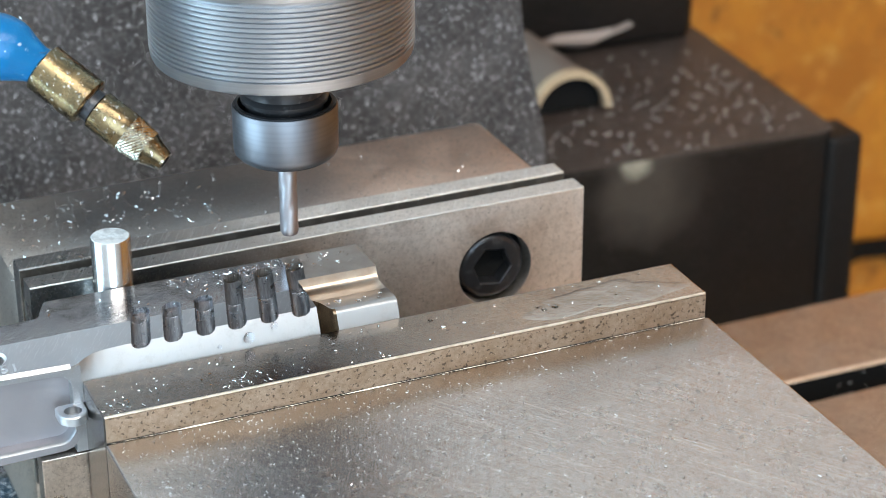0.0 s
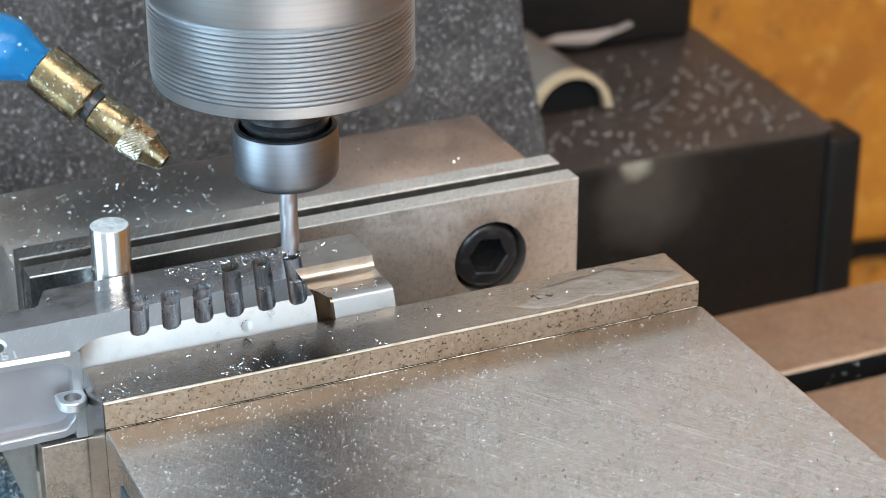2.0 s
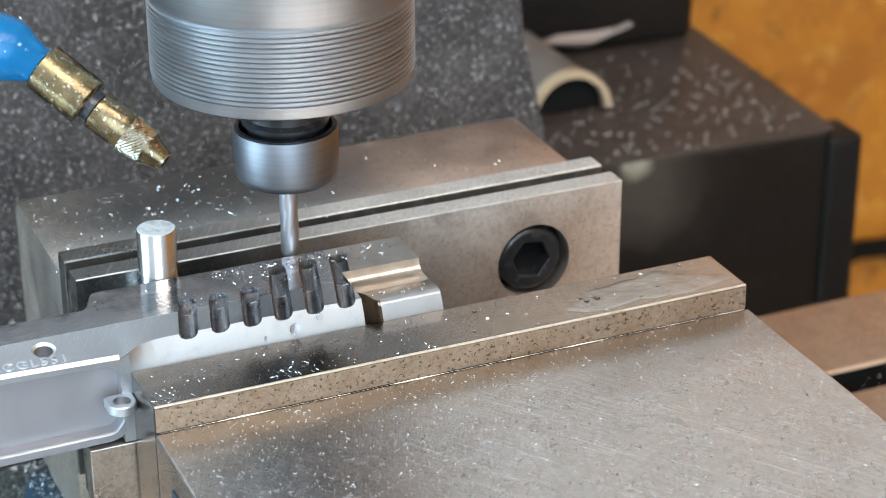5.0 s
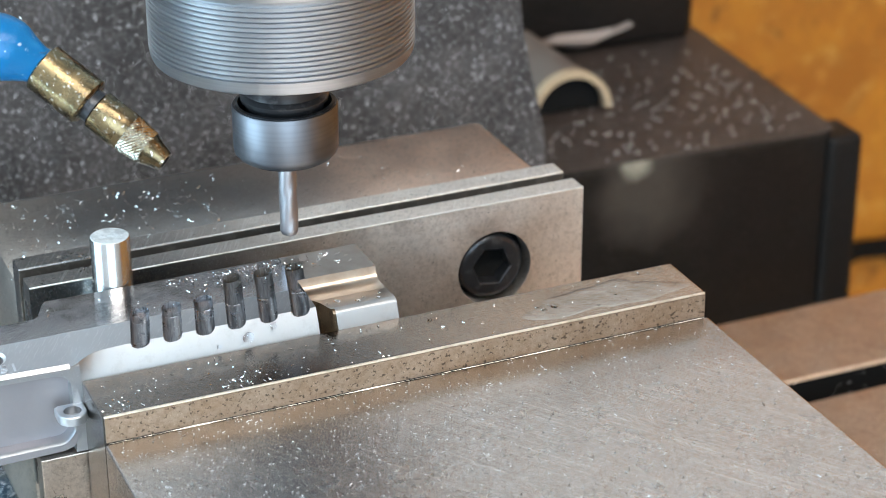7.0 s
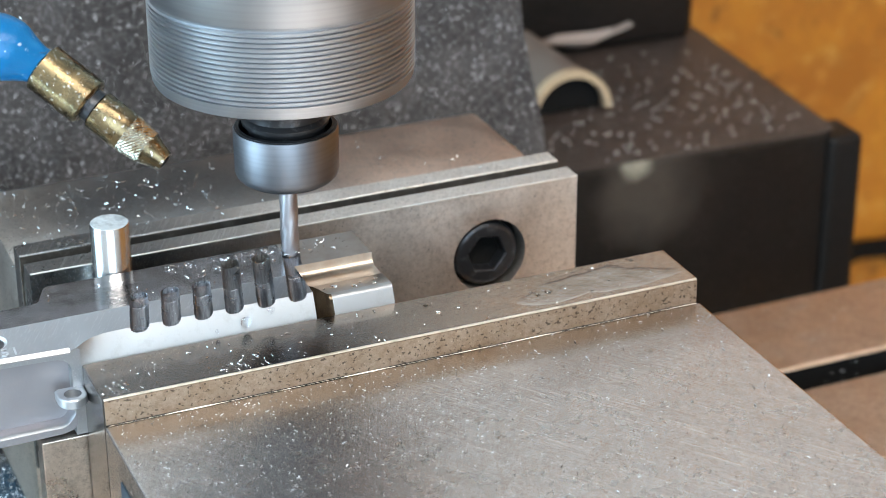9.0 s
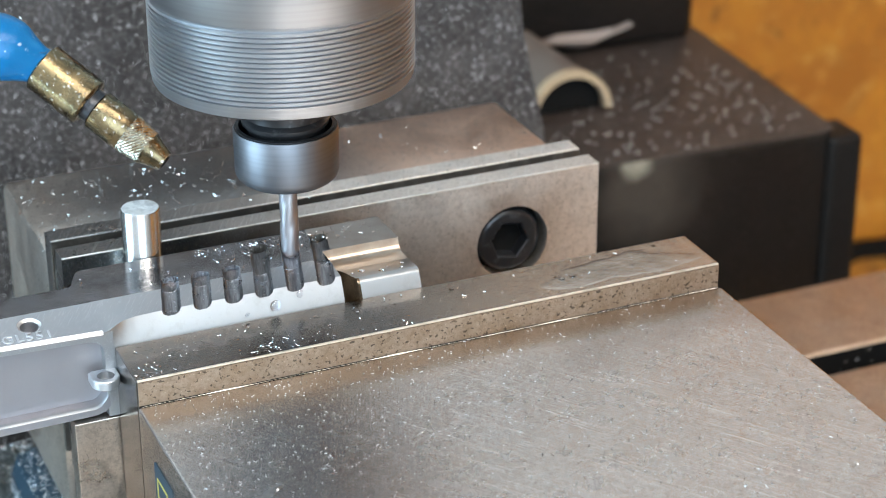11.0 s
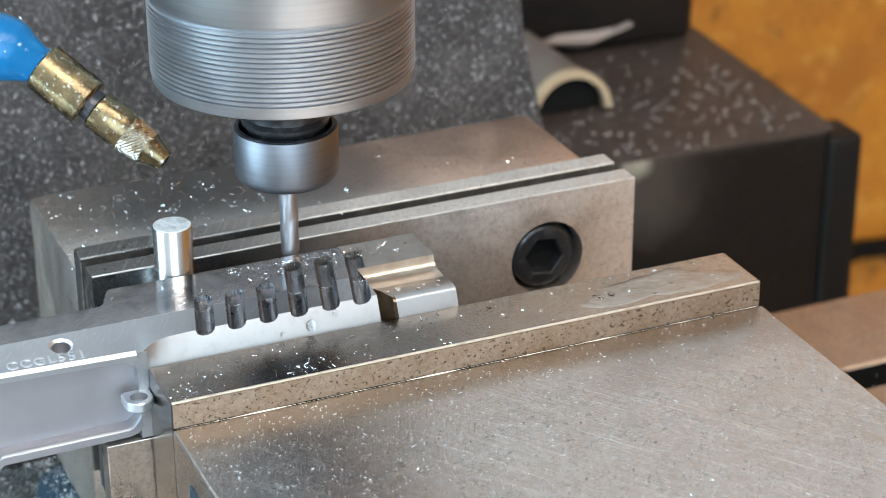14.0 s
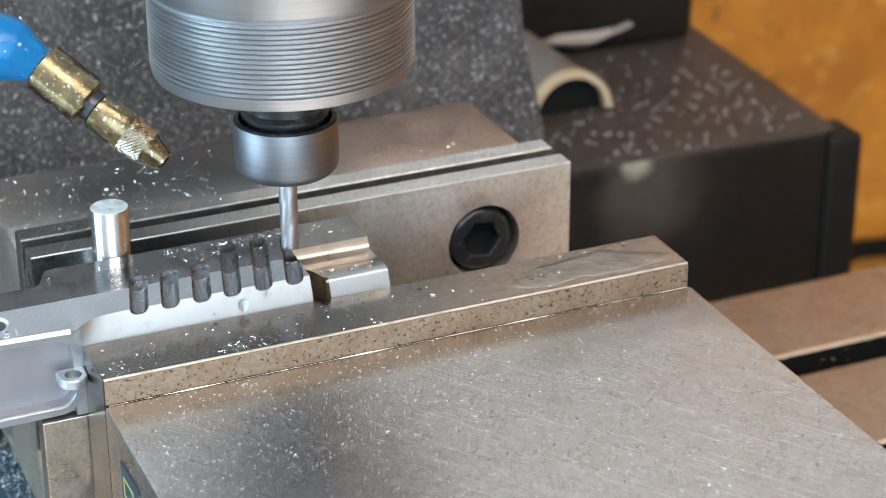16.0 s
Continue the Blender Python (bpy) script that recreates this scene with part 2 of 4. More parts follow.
# oily grey, darkened for the shade in the jaw groove and slot pockets
_m = Mat("shaded_oily_groove", (0.075, 0.068, 0.06), 0.42, 0.5)
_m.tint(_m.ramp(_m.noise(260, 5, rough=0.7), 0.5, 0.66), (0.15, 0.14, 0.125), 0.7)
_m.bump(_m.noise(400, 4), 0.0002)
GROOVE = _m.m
_m = Mat("dark_machine_paint", (0.007, 0.006, 0.0055), 0.55)
_m.tint(_m.ramp(_m.noise(18, 6), 0.45, 0.75), (0.020, 0.016, 0.014), 0.8)
_m.tint(_m.blot((0.282, 0.259, -0.103), 0.026), (0.10, 0.085, 0.07), 0.5)
_m.tint(_m.blot((0.276, 0.261, -0.088), 0.009), (0.36, 0.34, 0.27), 0.7)
_m.tint(_m.ramp(_m.noise(900, 4), 0.5, 0.7), (0.035, 0.030, 0.028), 0.6)
_m.rough(_m.noise(30, 4), 0.42, 0.6)
_m.bump(_m.noise(160, 3), 0.0002)
_m.b.inputs["Specular IOR Level"].default_value = 0.2
PAINT = _m.m
# oily dust of the base top, coloured lighter and browner for reflected ochre light
_m = Mat("oily_dust_lit", (0.048, 0.034, 0.028), 0.42)
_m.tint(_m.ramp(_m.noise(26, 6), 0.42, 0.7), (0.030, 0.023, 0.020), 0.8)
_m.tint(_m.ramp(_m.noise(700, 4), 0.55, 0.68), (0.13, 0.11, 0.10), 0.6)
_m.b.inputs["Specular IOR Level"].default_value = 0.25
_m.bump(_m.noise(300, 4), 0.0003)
DUST_LIT = _m.m
_m = Mat("ochre_board", (0.56, 0.225, 0.02), 0.55)
_m.tint(_m.ramp(_m.noise(14, 8, rough=0.7), 0.40, 0.60), (0.36, 0.125, 0.013), 0.9)
_m.tint(_m.ramp(_m.noise(50, 6, rough=0.7), 0.54, 0.66), (0.68, 0.37, 0.08), 0.7)
_m.tint(_m.ramp(_m.noise(38, 6, rough=0.7), 0.58, 0.66), (0.16, 0.06, 0.012), 0.75)
_m.tint(_m.ramp(_m.noise(120, 3), 0.66, 0.70), (0.10, 0.04, 0.012), 0.8)
_m.bump(_m.noise(60, 5), 0.001)
OCHRE = _m.m
_m = Mat("tan_rubber_strip", (0.50, 0.38, 0.25), 0.6)
_m.tint(_m.ramp(_m.noise(60, 4), 0.5, 0.75), (0.36, 0.27, 0.18), 0.7)
TAN = _m.m
_m = Mat("grey_strip", (0.17, 0.14, 0.12), 0.6)
_m.tint(_m.ramp(_m.noise(60, 4), 0.5, 0.75), (0.12, 0.09, 0.08), 0.7)
GREYSTRIP = _m.m
RED = Mat("red_mark", (0.45, 0.03, 0.02), 0.5).m
_m = Mat("pale_strip", (0.27, 0.215, 0.19), 0.55)
_m.bump(_m.noise(60, 4), 0.0006)
PALE = _m.m
_m = Mat("plastered_wall", (0.72, 0.72, 0.72), 0.8)
_m.tint(_m.ramp(_m.noise(3, 5), 0.4, 0.7), (0.62, 0.62, 0.62), 0.7)
PLASTER = _m.m
_m = Mat("workshop_concrete", (0.28, 0.27, 0.26), 0.75)
_m.tint(_m.ramp(_m.noise(4, 6), 0.4, 0.7), (0.18, 0.17, 0.165), 0.8)
CONCRETE = _m.m
CHIP = Mat("bright_swarf", (0.85, 0.86, 0.88), 0.22, 1.0).m
PALE_CHIP = Mat("pale_swarf", (0.75, 0.75, 0.76), 0.35, 0.3).m
DULL_CHIP = Mat("oily_swarf", (0.62, 0.62, 0.62), 0.3, 1.0).m
DISC_CHIP = Mat("white_swarf", (0.55, 0.53, 0.51), 0.4).m
_m = Mat("packed_wet_swarf", (0.075, 0.085, 0.085), 0.35, 0.6)
_m.tint(_m.ramp(_m.noise(900, 4), 0.5, 0.62), (0.30, 0.33, 0.33), 0.8)
_m.bump(_m.noise(700, 4), 0.0012)
HEAP = _m.m
CHIP_DARK = Mat("dull_swarf", (0.20, 0.19, 0.18), 0.4, 1.0).m
_m = Mat("coolant_drop", (0.95, 0.97, 1.0), 0.03)
_m.b.inputs["Transmission Weight"].default_value = 1.0
_m.b.inputs["IOR"].default_value = 1.36
DROP = _m.m
_m = Mat("wet_steel", (0.50, 0.46, 0.41), 0.2, 1.0)
_m.tint(_m.ramp(_m.noise(120, 5), 0.40, 0.65), (0.36, 0.31, 0.26), 0.8)
_m.bump(_m.noise(260, 3), 0.00006)
WET = _m.m
_m = Mat("fill_diffuser", (0.9, 0.9, 0.9), 0.5)
_m.b.inputs["Emission Color"].default_value = (1.0, 0.97, 0.92, 1)
_m.b.inputs["Emission Strength"].default_value = 3.0
GLOW = _m.m

# ---------------------------------------------------------------- mesh tools (millimetres in, metres out)


def finish(ob, bm, materials, smooth=None):
    for v in bm.verts:
        v.co *= MM
    bmesh.ops.recalc_face_normals(bm, faces=bm.faces)
    if smooth is not None:
        for f in bm.faces:
            f.smooth = True
        for e in bm.edges:
            if len(e.link_faces) == 2 and e.calc_face_angle(0) > radians(smooth):
                e.smooth = False
    bm.to_mesh(ob.data)
    bm.free()
    for m in materials if isinstance(materials, (list, tuple)) else [materials]:
        ob.data.materials.append(m)
    return ob


def part(name, bm, material, parent=None, label="", smooth=None):
    """Link a bmesh as one mesh object, under a thing or a part."""
    ob = new(name, bpy.data.meshes.new(name))
    finish(ob, bm, material, smooth)
    if parent is not None:
        ob.parent = parent
    return tagged(ob, label)


def thing(name, label, category, group="", kind=""):
    return tagged(new(name), label, category, group, kind)


def add_box(bm, x0, x1, y0, y1, z0, z1, bevel=0.0, seg=2):
    made = bmesh.ops.create_cube(bm, size=1.0)["verts"]
    for v in made:
        v.co = Vector(((x0 + x1) / 2 + v.co.x * (x1 - x0), (y0 + y1) / 2 + v.co.y * (y1 - y0), (z0 + z1) / 2 + v.co.z * (z1 - z0)))
    if bevel:
        edges = list({e for v in made for e in v.link_edges})
        bmesh.ops.bevel(bm, geom=edges, offset=bevel, segments=seg, affect="EDGES", profile=0.5)
    return bm


def box(*a, **k):
    return add_box(bmesh.new(), *a, **k)


def lathe(profile, n=64, m=None, cap=True):
    """Turn a profile of (radius, height) round z; m: a Matrix in millimetres."""
    bm = bmesh.new()
    rings = []
    for r, z in profile:
        rings.append([bm.verts.new((r * math.cos(2 * math.pi * k / n), r * math.sin(2 * math.pi * k / n), z)) for k in range(n)])
    for a, b in zip(rings, rings[1:]):
        for k in range(n):
            bm.faces.new((a[k], a[(k + 1) % n], b[(k + 1) % n], b[k]))
    if cap:
        bm.faces.new(rings[0])
        bm.faces.new(rings[-1])
    if m is not None:
        bm.transform(m)
    return bm


def loft(sections, closed=True, caps=True):
    """Skin through sections, lists of points of equal length."""
    bm = bmesh.new()
    rows = [[bm.verts.new(p) for p in s] for s in sections]
    n = len(rows[0])
    for a, b in zip(rows, rows[1:]):
        for k in range(n if closed else n - 1):
            bm.faces.new((a[k], a[(k + 1) % n], b[(k + 1) % n], b[k]))
    if caps:
        bm.faces.new(rows[0])
        bm.faces.new(rows[-1])
    return bm


def extrude(profile, x0, x1, bevel=0.0):
    """A (y, z) outline drawn along x."""
    bm = loft([[(x, y, z) for y, z in profile] for x in (x0, x1)])
    if bevel:
        bmesh.ops.bevel(bm, geom=list(bm.edges), offset=bevel, segments=2, affect="EDGES", profile=0.5)
    return bm


carried = []  # all that rides on the moving table

# ---------------------------------------------------------------- the workshop round the machine
# floor, walls and ceiling are unseen, added to close the room and bounce light
floor = tagged(part("floor", box(-1600, 1700, -2100, 900, -1080, -1000), CONCRETE), "grey concrete workshop floor", "floor", kind="structure")
ceiling = tagged(part("ceiling", box(-1600, 1700, -2100, 900, 1600, 1660), PLASTER), "off-white plaster ceiling", "ceiling", kind="structure")
wall_back = tagged(part("wall_back", box(-1600, 1700, 612, 660, -1000, 1600), PLASTER), "off-white wall behind the machine", "wall", kind="structure")
board = tagged(part("backdrop_board", box(180, 1690, 600, 611, -990, 330), OCHRE), "ochre orange mottled board on the wall", "board", kind="structure")
bm = box(-1600, 1700, -2160, -2100, -1000, -280)
add_box(bm, -1600, 1700, -2160, -2100, 1340, 1600)
add_box(bm, -1600, -1280, -2160, -2100, -280, 1340)
add_box(bm, 180, 1700, -2160, -2100, -280, 1340)
wall_front = tagged(part("wall_front", bm, PLASTER), "off-white wall with a window opening", "wall", kind="structure")
# coloured ochre to throw warm light on the right-hand surfaces
wall_right = tagged(part("wall_right", box(1700, 1760, -2100, 600, -1000, 1600), OCHRE), "unseen ochre orange mottled wall, added for warm light from the right", "wall", kind="structure")
bm = box(-1560, -1500, -2100, 600, -1000, -600)
add_box(bm, -1560, -1500, -2100, 600, 900, 1600)
add_box(bm, -1560, -1500, -2100, -500, -600, 900)
add_box(bm, -1560, -1500, 500, 600, -600, 900)
wall_left = tagged(part("wall_left", bm, PLASTER), "off-white wall with a window opening", "wall", kind="structure")
# made-up fixture round the fill lamp, out of view
fixture = thing("ceiling_fill", "long white ceiling light with a glowing diffuser, unseen, added for fill", "lamp")
part("frame", box(-670, 970, -1570, -730, 1530, 1600, bevel=6), PLASTER, fixture)
part("diffuser", box(-650, 950, -1550, -750, 1520, 1529), GLOW, fixture)

# a thin dark cable low on the ochre wall
cable = thing("cable", "thin black cable running along the ochre wall", "cable")
pts = [(590 + 30 * k, 590 + 3 * math.sin(k), -340 + 2.5 * math.sin(1.7 * k)) for k in range(12)]
part("sheath", loft([[(x, y + 6 * math.cos(a), z + 6 * math.sin(a)) for a in (0, 1.05, 2.1, 3.14, 4.2, 5.24)] for x, y, z in pts]), VOID, cable, smooth=60)

# ---------------------------------------------------------------- machine body behind the table
base = thing("milling_machine", "dark painted cast milling machine body with chips on its base", "machine")
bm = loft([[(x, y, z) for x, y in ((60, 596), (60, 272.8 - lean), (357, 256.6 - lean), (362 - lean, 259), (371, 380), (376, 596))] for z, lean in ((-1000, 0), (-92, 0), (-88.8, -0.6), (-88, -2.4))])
# the upward face alone takes the lightened colour
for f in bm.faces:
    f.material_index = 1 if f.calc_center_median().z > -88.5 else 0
part("base_casting", bm, [PAINT, DUST_LIT], base, "oily dust on the flat top, painted lighter for the light there", smooth=50)
part("corner_guard", box(360.5, 376.5, 255.5, 276, -1000, -91.5, bevel=2.5), PAINT, base)
bm = box(60, 364, 373, 596, -87.9, 190, bevel=4)
bm.transform(Matrix.Translation((364, 371, 0)) @ Matrix.Rotation(radians(-2.5), 4, "Z") @ Matrix.Translation((-364, -371, 0)))
part("column", bm, PAINT, base, "black painted column", smooth=50)

# hanging rubber cover, leaning out towards its foot
cover = thing("way_cover", "dark grey dusty rubber way cover flecked with chips", "cover")


def cover_y(x, z):
    return 190 + 0.27 * (z + 112) + 1.5 * math.sin(x / 37.0) + 1.0 * math.sin(z / 23.0)


secs = []
for i in range(40):
    z = -130 + 262 * i / 39
    right = 207.1 - 0.057 * (z + 28) + 0.8 * math.sin(z / 9.0)
    row = [(-420 + (right + 420) * k / 60, cover_y(-420 + (right + 420) * k / 60, z), z) for k in range(61)]
    secs.append(row + [(x, y + 3, z) for x, y, z in reversed(row)])
part("sheet", loft(secs), RUBBER, cover, smooth=60)

# curled strip ends beside the cover
flap = thing("rubber_wiper", "tan rubber wiper strip bent into an arch", "wiper")


def arch(cx, cy, cz, r, y0, y1, thick, a0, a1, n=20):
    secs = []
    for i in range(n + 1):
        a = radians(a0 + (a1 - a0) * i / n)
        c, s = math.cos(a), math.sin(a)
        secs.append([(cx + q * c, y, cz + q * s) for q, y in ((r, y0), (r + thick, y0), (r + thick, y1), (r, y1))])
    return loft(secs)


part("band", arch(272.9, 0, -86.8, 15.6, 314.8, 371, 1.6, 2, 178), GREYSTRIP, flap, smooth=40)
part("lip", arch(272.9, 0, -86.8, 15.4, 311, 315, 2.9, 2, 178), TAN, flap, smooth=40)
# black solid added inside the arch to stand for its shaded hollow
part("hollow_shade", arch(272.9, 0, -86.8, 0.5, 316, 370, 15.0, 0, 180), VOID, flap, smooth=40)
part("red_edge", arch(272.9, 0, -86.8, 14.6, 316, 321, 0.7, 112, 140), RED, flap, "small red mark", smooth=40)

strip = thing("torn_strip", "pale torn rubber strip against the column", "strip")
secs = []
for i in range(25):
    q = i / 24
    x = 283.3 + 47 * q
    hi = float(np.interp(q, [0, 0.25, 0.6, 0.85, 1], [-77.0, -75.1, -75.8, -75.5, -74.5]))
    lo = float(np.interp(q, [0, 0.2, 0.5, 0.62, 0.78, 1], [-77.4, -79.7, -83.0, -82.5, -79.6, -74.9]))
    secs.append([(x, 370, lo), (x, 366, (hi + lo) / 2), (x, 369, hi), (x, 371.8, (hi + lo) / 2)])
part("tongue", loft(secs), PALE, strip, smooth=70)

# ---------------------------------------------------------------- table
table = thing("milling_table", "oily grey-brown cast iron milling table with T-slots", "machine table")
carried.append(table)
outline = [(169.4, -112.4)]
for y in (124.2, 62.1, 0.0, -62.1):
    outline += [(y + 0.9, -112.4), (y, -113.3), (y, -126), (y + 6, -126), (y + 6, -136), (y - 20, -136), (y - 20, -126), (y - 14, -126), (y - 14, -113.3), (y - 14.9, -112.4)]
outline += [(-110, -112.4), (-110, -170), (169.4, -170)]
bm = extrude(outline, -420, 520)
# T-slot walls coloured black in place of the shade inside them
for f in bm.faces:
    c = f.calc_center_median()
    f.material_index = 1 if -140 < c.z < -113.5 and -100 < c.y < 150 and abs(c.x - 50) < 5 else 0
part("slab", bm, [STEEL_TABLE, VOID], table)

# ---------------------------------------------------------------- vise
vise = thing("machine_vise", "ground steel milling vise with stained jaws", "vise")
carried.append(vise)
part("bed", box(6, 146, -160, 127, -112.3, -46, bevel=2), CAST, vise)
part("base_flange", box(-9, 158, 62, 126, -112.2, -82, bevel=7), BLUE_PAINT, vise, "blue painted flange")
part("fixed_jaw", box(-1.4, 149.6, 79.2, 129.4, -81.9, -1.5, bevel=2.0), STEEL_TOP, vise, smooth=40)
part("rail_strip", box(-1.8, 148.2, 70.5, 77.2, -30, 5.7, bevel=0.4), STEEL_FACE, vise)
# liner and filler added to darken the groove behind the plate
part("groove_liner", box(-1.6, 148.0, 70.25, 70.48, -29, 5.3), GROOVE, vise, "thin dark liner that paints in the groove's shade")
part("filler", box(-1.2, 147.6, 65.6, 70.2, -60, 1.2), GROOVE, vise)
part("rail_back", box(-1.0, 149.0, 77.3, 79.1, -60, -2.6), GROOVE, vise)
# rear jaw plate, bored for its screw
BX, BZ = 122.4, -13.4


def bored_plate(x0, x1, y0, y1, z0, z1, cx, cz, r, n=48):
    """A plate whose front face is pierced by a round counterbore."""
    bm = bmesh.new()
    ring, edge, deep = [], [], []
    for k in range(n):
        a = 2 * math.pi * k / n
        c, s = math.cos(a), math.sin(a)
        reach = min((x1 - cx) / c if c > 1e-6 else 1e9, (x0 - cx) / c if c < -1e-6 else 1e9, (z1 - cz) / s if s > 1e-6 else 1e9, (z0 - cz) / s if s < -1e-6 else 1e9)
        ring.append(bm.verts.new((cx + r * c, y0, cz + r * s)))
        deep.append(bm.verts.new((cx + r * c, y1 - 0.4, cz + r * s)))
        edge.append((cx + reach * c, y0, cz + reach * s))
    outer = [bm.verts.new(p) for p in edge]
    for k in range(n):
        j = (k + 1) % n
        bm.faces.new((ring[k], ring[j], outer[j], outer[k]))
        bm.faces.new((ring[k], ring[j], deep[j], deep[k]))
    bm.faces.new(deep).material_index = 1
    corner = {}
    for key in ((0, 0), (1, 0), (1, 1), (0, 1)):
        corner[key] = bm.verts.new(((x0, x1)[key[0]], y0, (z0, z1)[key[1]]))
    back = {key: bm.verts.new(((x0, x1)[key[0]], y1, (z0, z1)[key[1]])) for key in corner}
    # close the small corner gaps and the sides
    for k in range(n):
        j = (k + 1) % n
        p, q = outer[k].co, outer[j].co
        if abs(p.x - q.x) > 1e-6 and abs(p.z - q.z) > 1e-6:
            key = (int(max(p.x, q.x) > cx), int(max(p.z, q.z) > cz))
            key = (1 if (p.x + q.x) / 2 > cx else 0, 1 if (p.z + q.z) / 2 > cz else 0)
            bm.faces.new((outer[k], outer[j], corner[key]))
    for a, b in (((0, 0), (1, 0)), ((1, 0), (1, 1)), ((1, 1), (0, 1)), ((0, 1), (0, 0))):
        bm.faces.new((corner[a], corner[b], back[b], back[a]))
    bm.faces.new([back[k] for k in ((0, 0), (1, 0), (1, 1), (0, 1))])
    return bm


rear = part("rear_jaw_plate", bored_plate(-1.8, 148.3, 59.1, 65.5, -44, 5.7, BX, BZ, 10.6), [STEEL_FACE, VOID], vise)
# strip laid on the worn edge, pale to paint its highlight
part("top_edge", box(-1.8, 148.3, 58.85, 59.4, 5.35, 5.86, bevel=0.2), BRIGHT_EDGE, rear, "bright worn edge strip, brightened for its highlight")
# socket head cap screw


def cap_screw():
    n = 72
    bm = bmesh.new()
    hexr = 4.76

    def hexa(a, r):
        k = (a + math.pi / 6) % (math.pi / 3) - math.pi / 6
        return r / math.cos(k)

    def ring(fn, z):
        out = []
        for k in range(n):
            a = 2 * math.pi * k / n
            r = fn(a)
            out.append(bm.verts.new((r * math.cos(a), r * math.sin(a), z)))
        return out

    rings = [ring(lambda a: 9.15, -4.4), ring(lambda a: 9.15, -1.1), ring(lambda a: 8.9, -0.6), ring(lambda a: 8.0, -0.05), ring(lambda a: 7.6, 0.0), ring(lambda a: hexa(a, hexr + 0.35), 0.0), ring(lambda a: hexa(a, hexr), -0.4), ring(lambda a: hexa(a, hexr), -4.2), ring(lambda a: 0.4, -5.0)]
    for a, b in zip(rings, rings[1:]):
        for k in range(n):
            bm.faces.new((a[k], a[(k + 1) % n], b[(k + 1) % n], b[k]))
    bm.faces.new(rings[-1])
    for f in bm.faces:
        if f.calc_center_median().z < -4.3 and f.calc_center_median().xy.length < 6:
            f.material_index = 1
    bm.transform(Matrix.Translation((BX - 0.2, 60.3, BZ)) @ Matrix.Rotation(radians(90), 4, "X") @ Matrix.Rotation(radians(22), 4, "Z"))
    return bm


part("cap_screw", cap_screw(), [OXIDE, VOID], rear, "black oxide socket head screw", smooth=35)

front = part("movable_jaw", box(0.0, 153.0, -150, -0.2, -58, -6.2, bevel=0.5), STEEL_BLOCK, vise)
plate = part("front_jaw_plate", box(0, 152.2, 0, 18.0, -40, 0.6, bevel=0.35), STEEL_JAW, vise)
part("plate_front", box(0.3, 152.0, -0.25, 0.0, -5.9, 0.1), STEEL_BAND, plate, "brown pitted jaw plate edge")
part("logo_patch", box(-0.25, 0.0, -26, -12, -25, -14), BLUE_PAINT, front, "blue decal")
mark = bmesh.new()
for y0, y1, z0, z1 in ((-22, -14, -17.5, -17), (-22, -14, -22, -21.5), (-22, -21.5, -21.5, -17.5), (-14.5, -14, -21.5, -17.5)):
    add_box(mark, -0.4, -0.25, y0, y1, z0, z1)
part("logo_mark", mark, YELLOW, front, "yellow decal")

part("joint_gap", box(0.3, 152.0, -0.30, -0.19, -6.25, -5.9), VOID, vise, "dark joint below the jaw plate")
# added strip that carries the front bevel's highlight as colour
part("edge_highlight", box(0.2, 152.0, -0.34, 0.42, 0.18, 0.7, bevel=0.24), EDGE, plate, "pale worn front edge strip, coloured for its highlight")
bar = thing("parallel_bar", "brown stained steel parallel under the workpiece", "parallel")
carried.append(bar)
part("bar", box(-10.7, 60, 19.2, 25, -45.9, -18.6, bevel=0.3), STEEL_BODY, bar)

# ---------------------------------------------------------------- workpiece
work = thing("workpiece", "machined aluminium workpiece with six angled slots", "workpiece")
carried.append(work)
# each slot: x where it leaves the side, how far back it runs, whether it ends in a deep pocket
SLOTS = [(14.9, 34.9, 0), (22.6, 34.7, 0), (30.45, 34.9, 0), (38.1, 43.3, 1), (46.05, 43.3, 1), (54.0, 43.1, 1)]
SKEW = 0.272
TOP = 7.6
POCKET = 41.5
HALF = 2.2


def slot_depth(x, y):
    d = 0.0
    for sx, back, long in SLOTS:
        w = abs(x - (sx + SKEW * (y - 20.2))) / HALF
        if w >= 1 or y > back:
            continue
        deep = 0.05 + 1.35 * (1 - w ** 2.4) ** 0.5
        q = (y - (back - HALF)) / HALF
        if q > 0 and w * w + q * q > 1:
            deep = 0
        elif long and y > POCKET:
            deep = 2.9
        d = max(d, deep)
    return d


def lip_at(x):
    """Where the bright side meets the sloping facet: (y, z)."""
    xs = [-2.4, -1, 1, 3, 6, 11, 58]
    return float(np.interp(x, xs, [17.9, 18.1, 19.0, 19.8, 20.35, 20.6, 20.6])), float(np.interp(x, xs, [5.0, 5.1, 5.8, 6.2, 6.4, 6.45, 6.45]))


def back_at(x):
    if x < -5.2:
        return 39.0
    if x > -0.6:
        return 47.0
    s = (x + 5.2) / 4.6
    return 39.0 + 8.0 * (s * s * (3 - 2 * s))


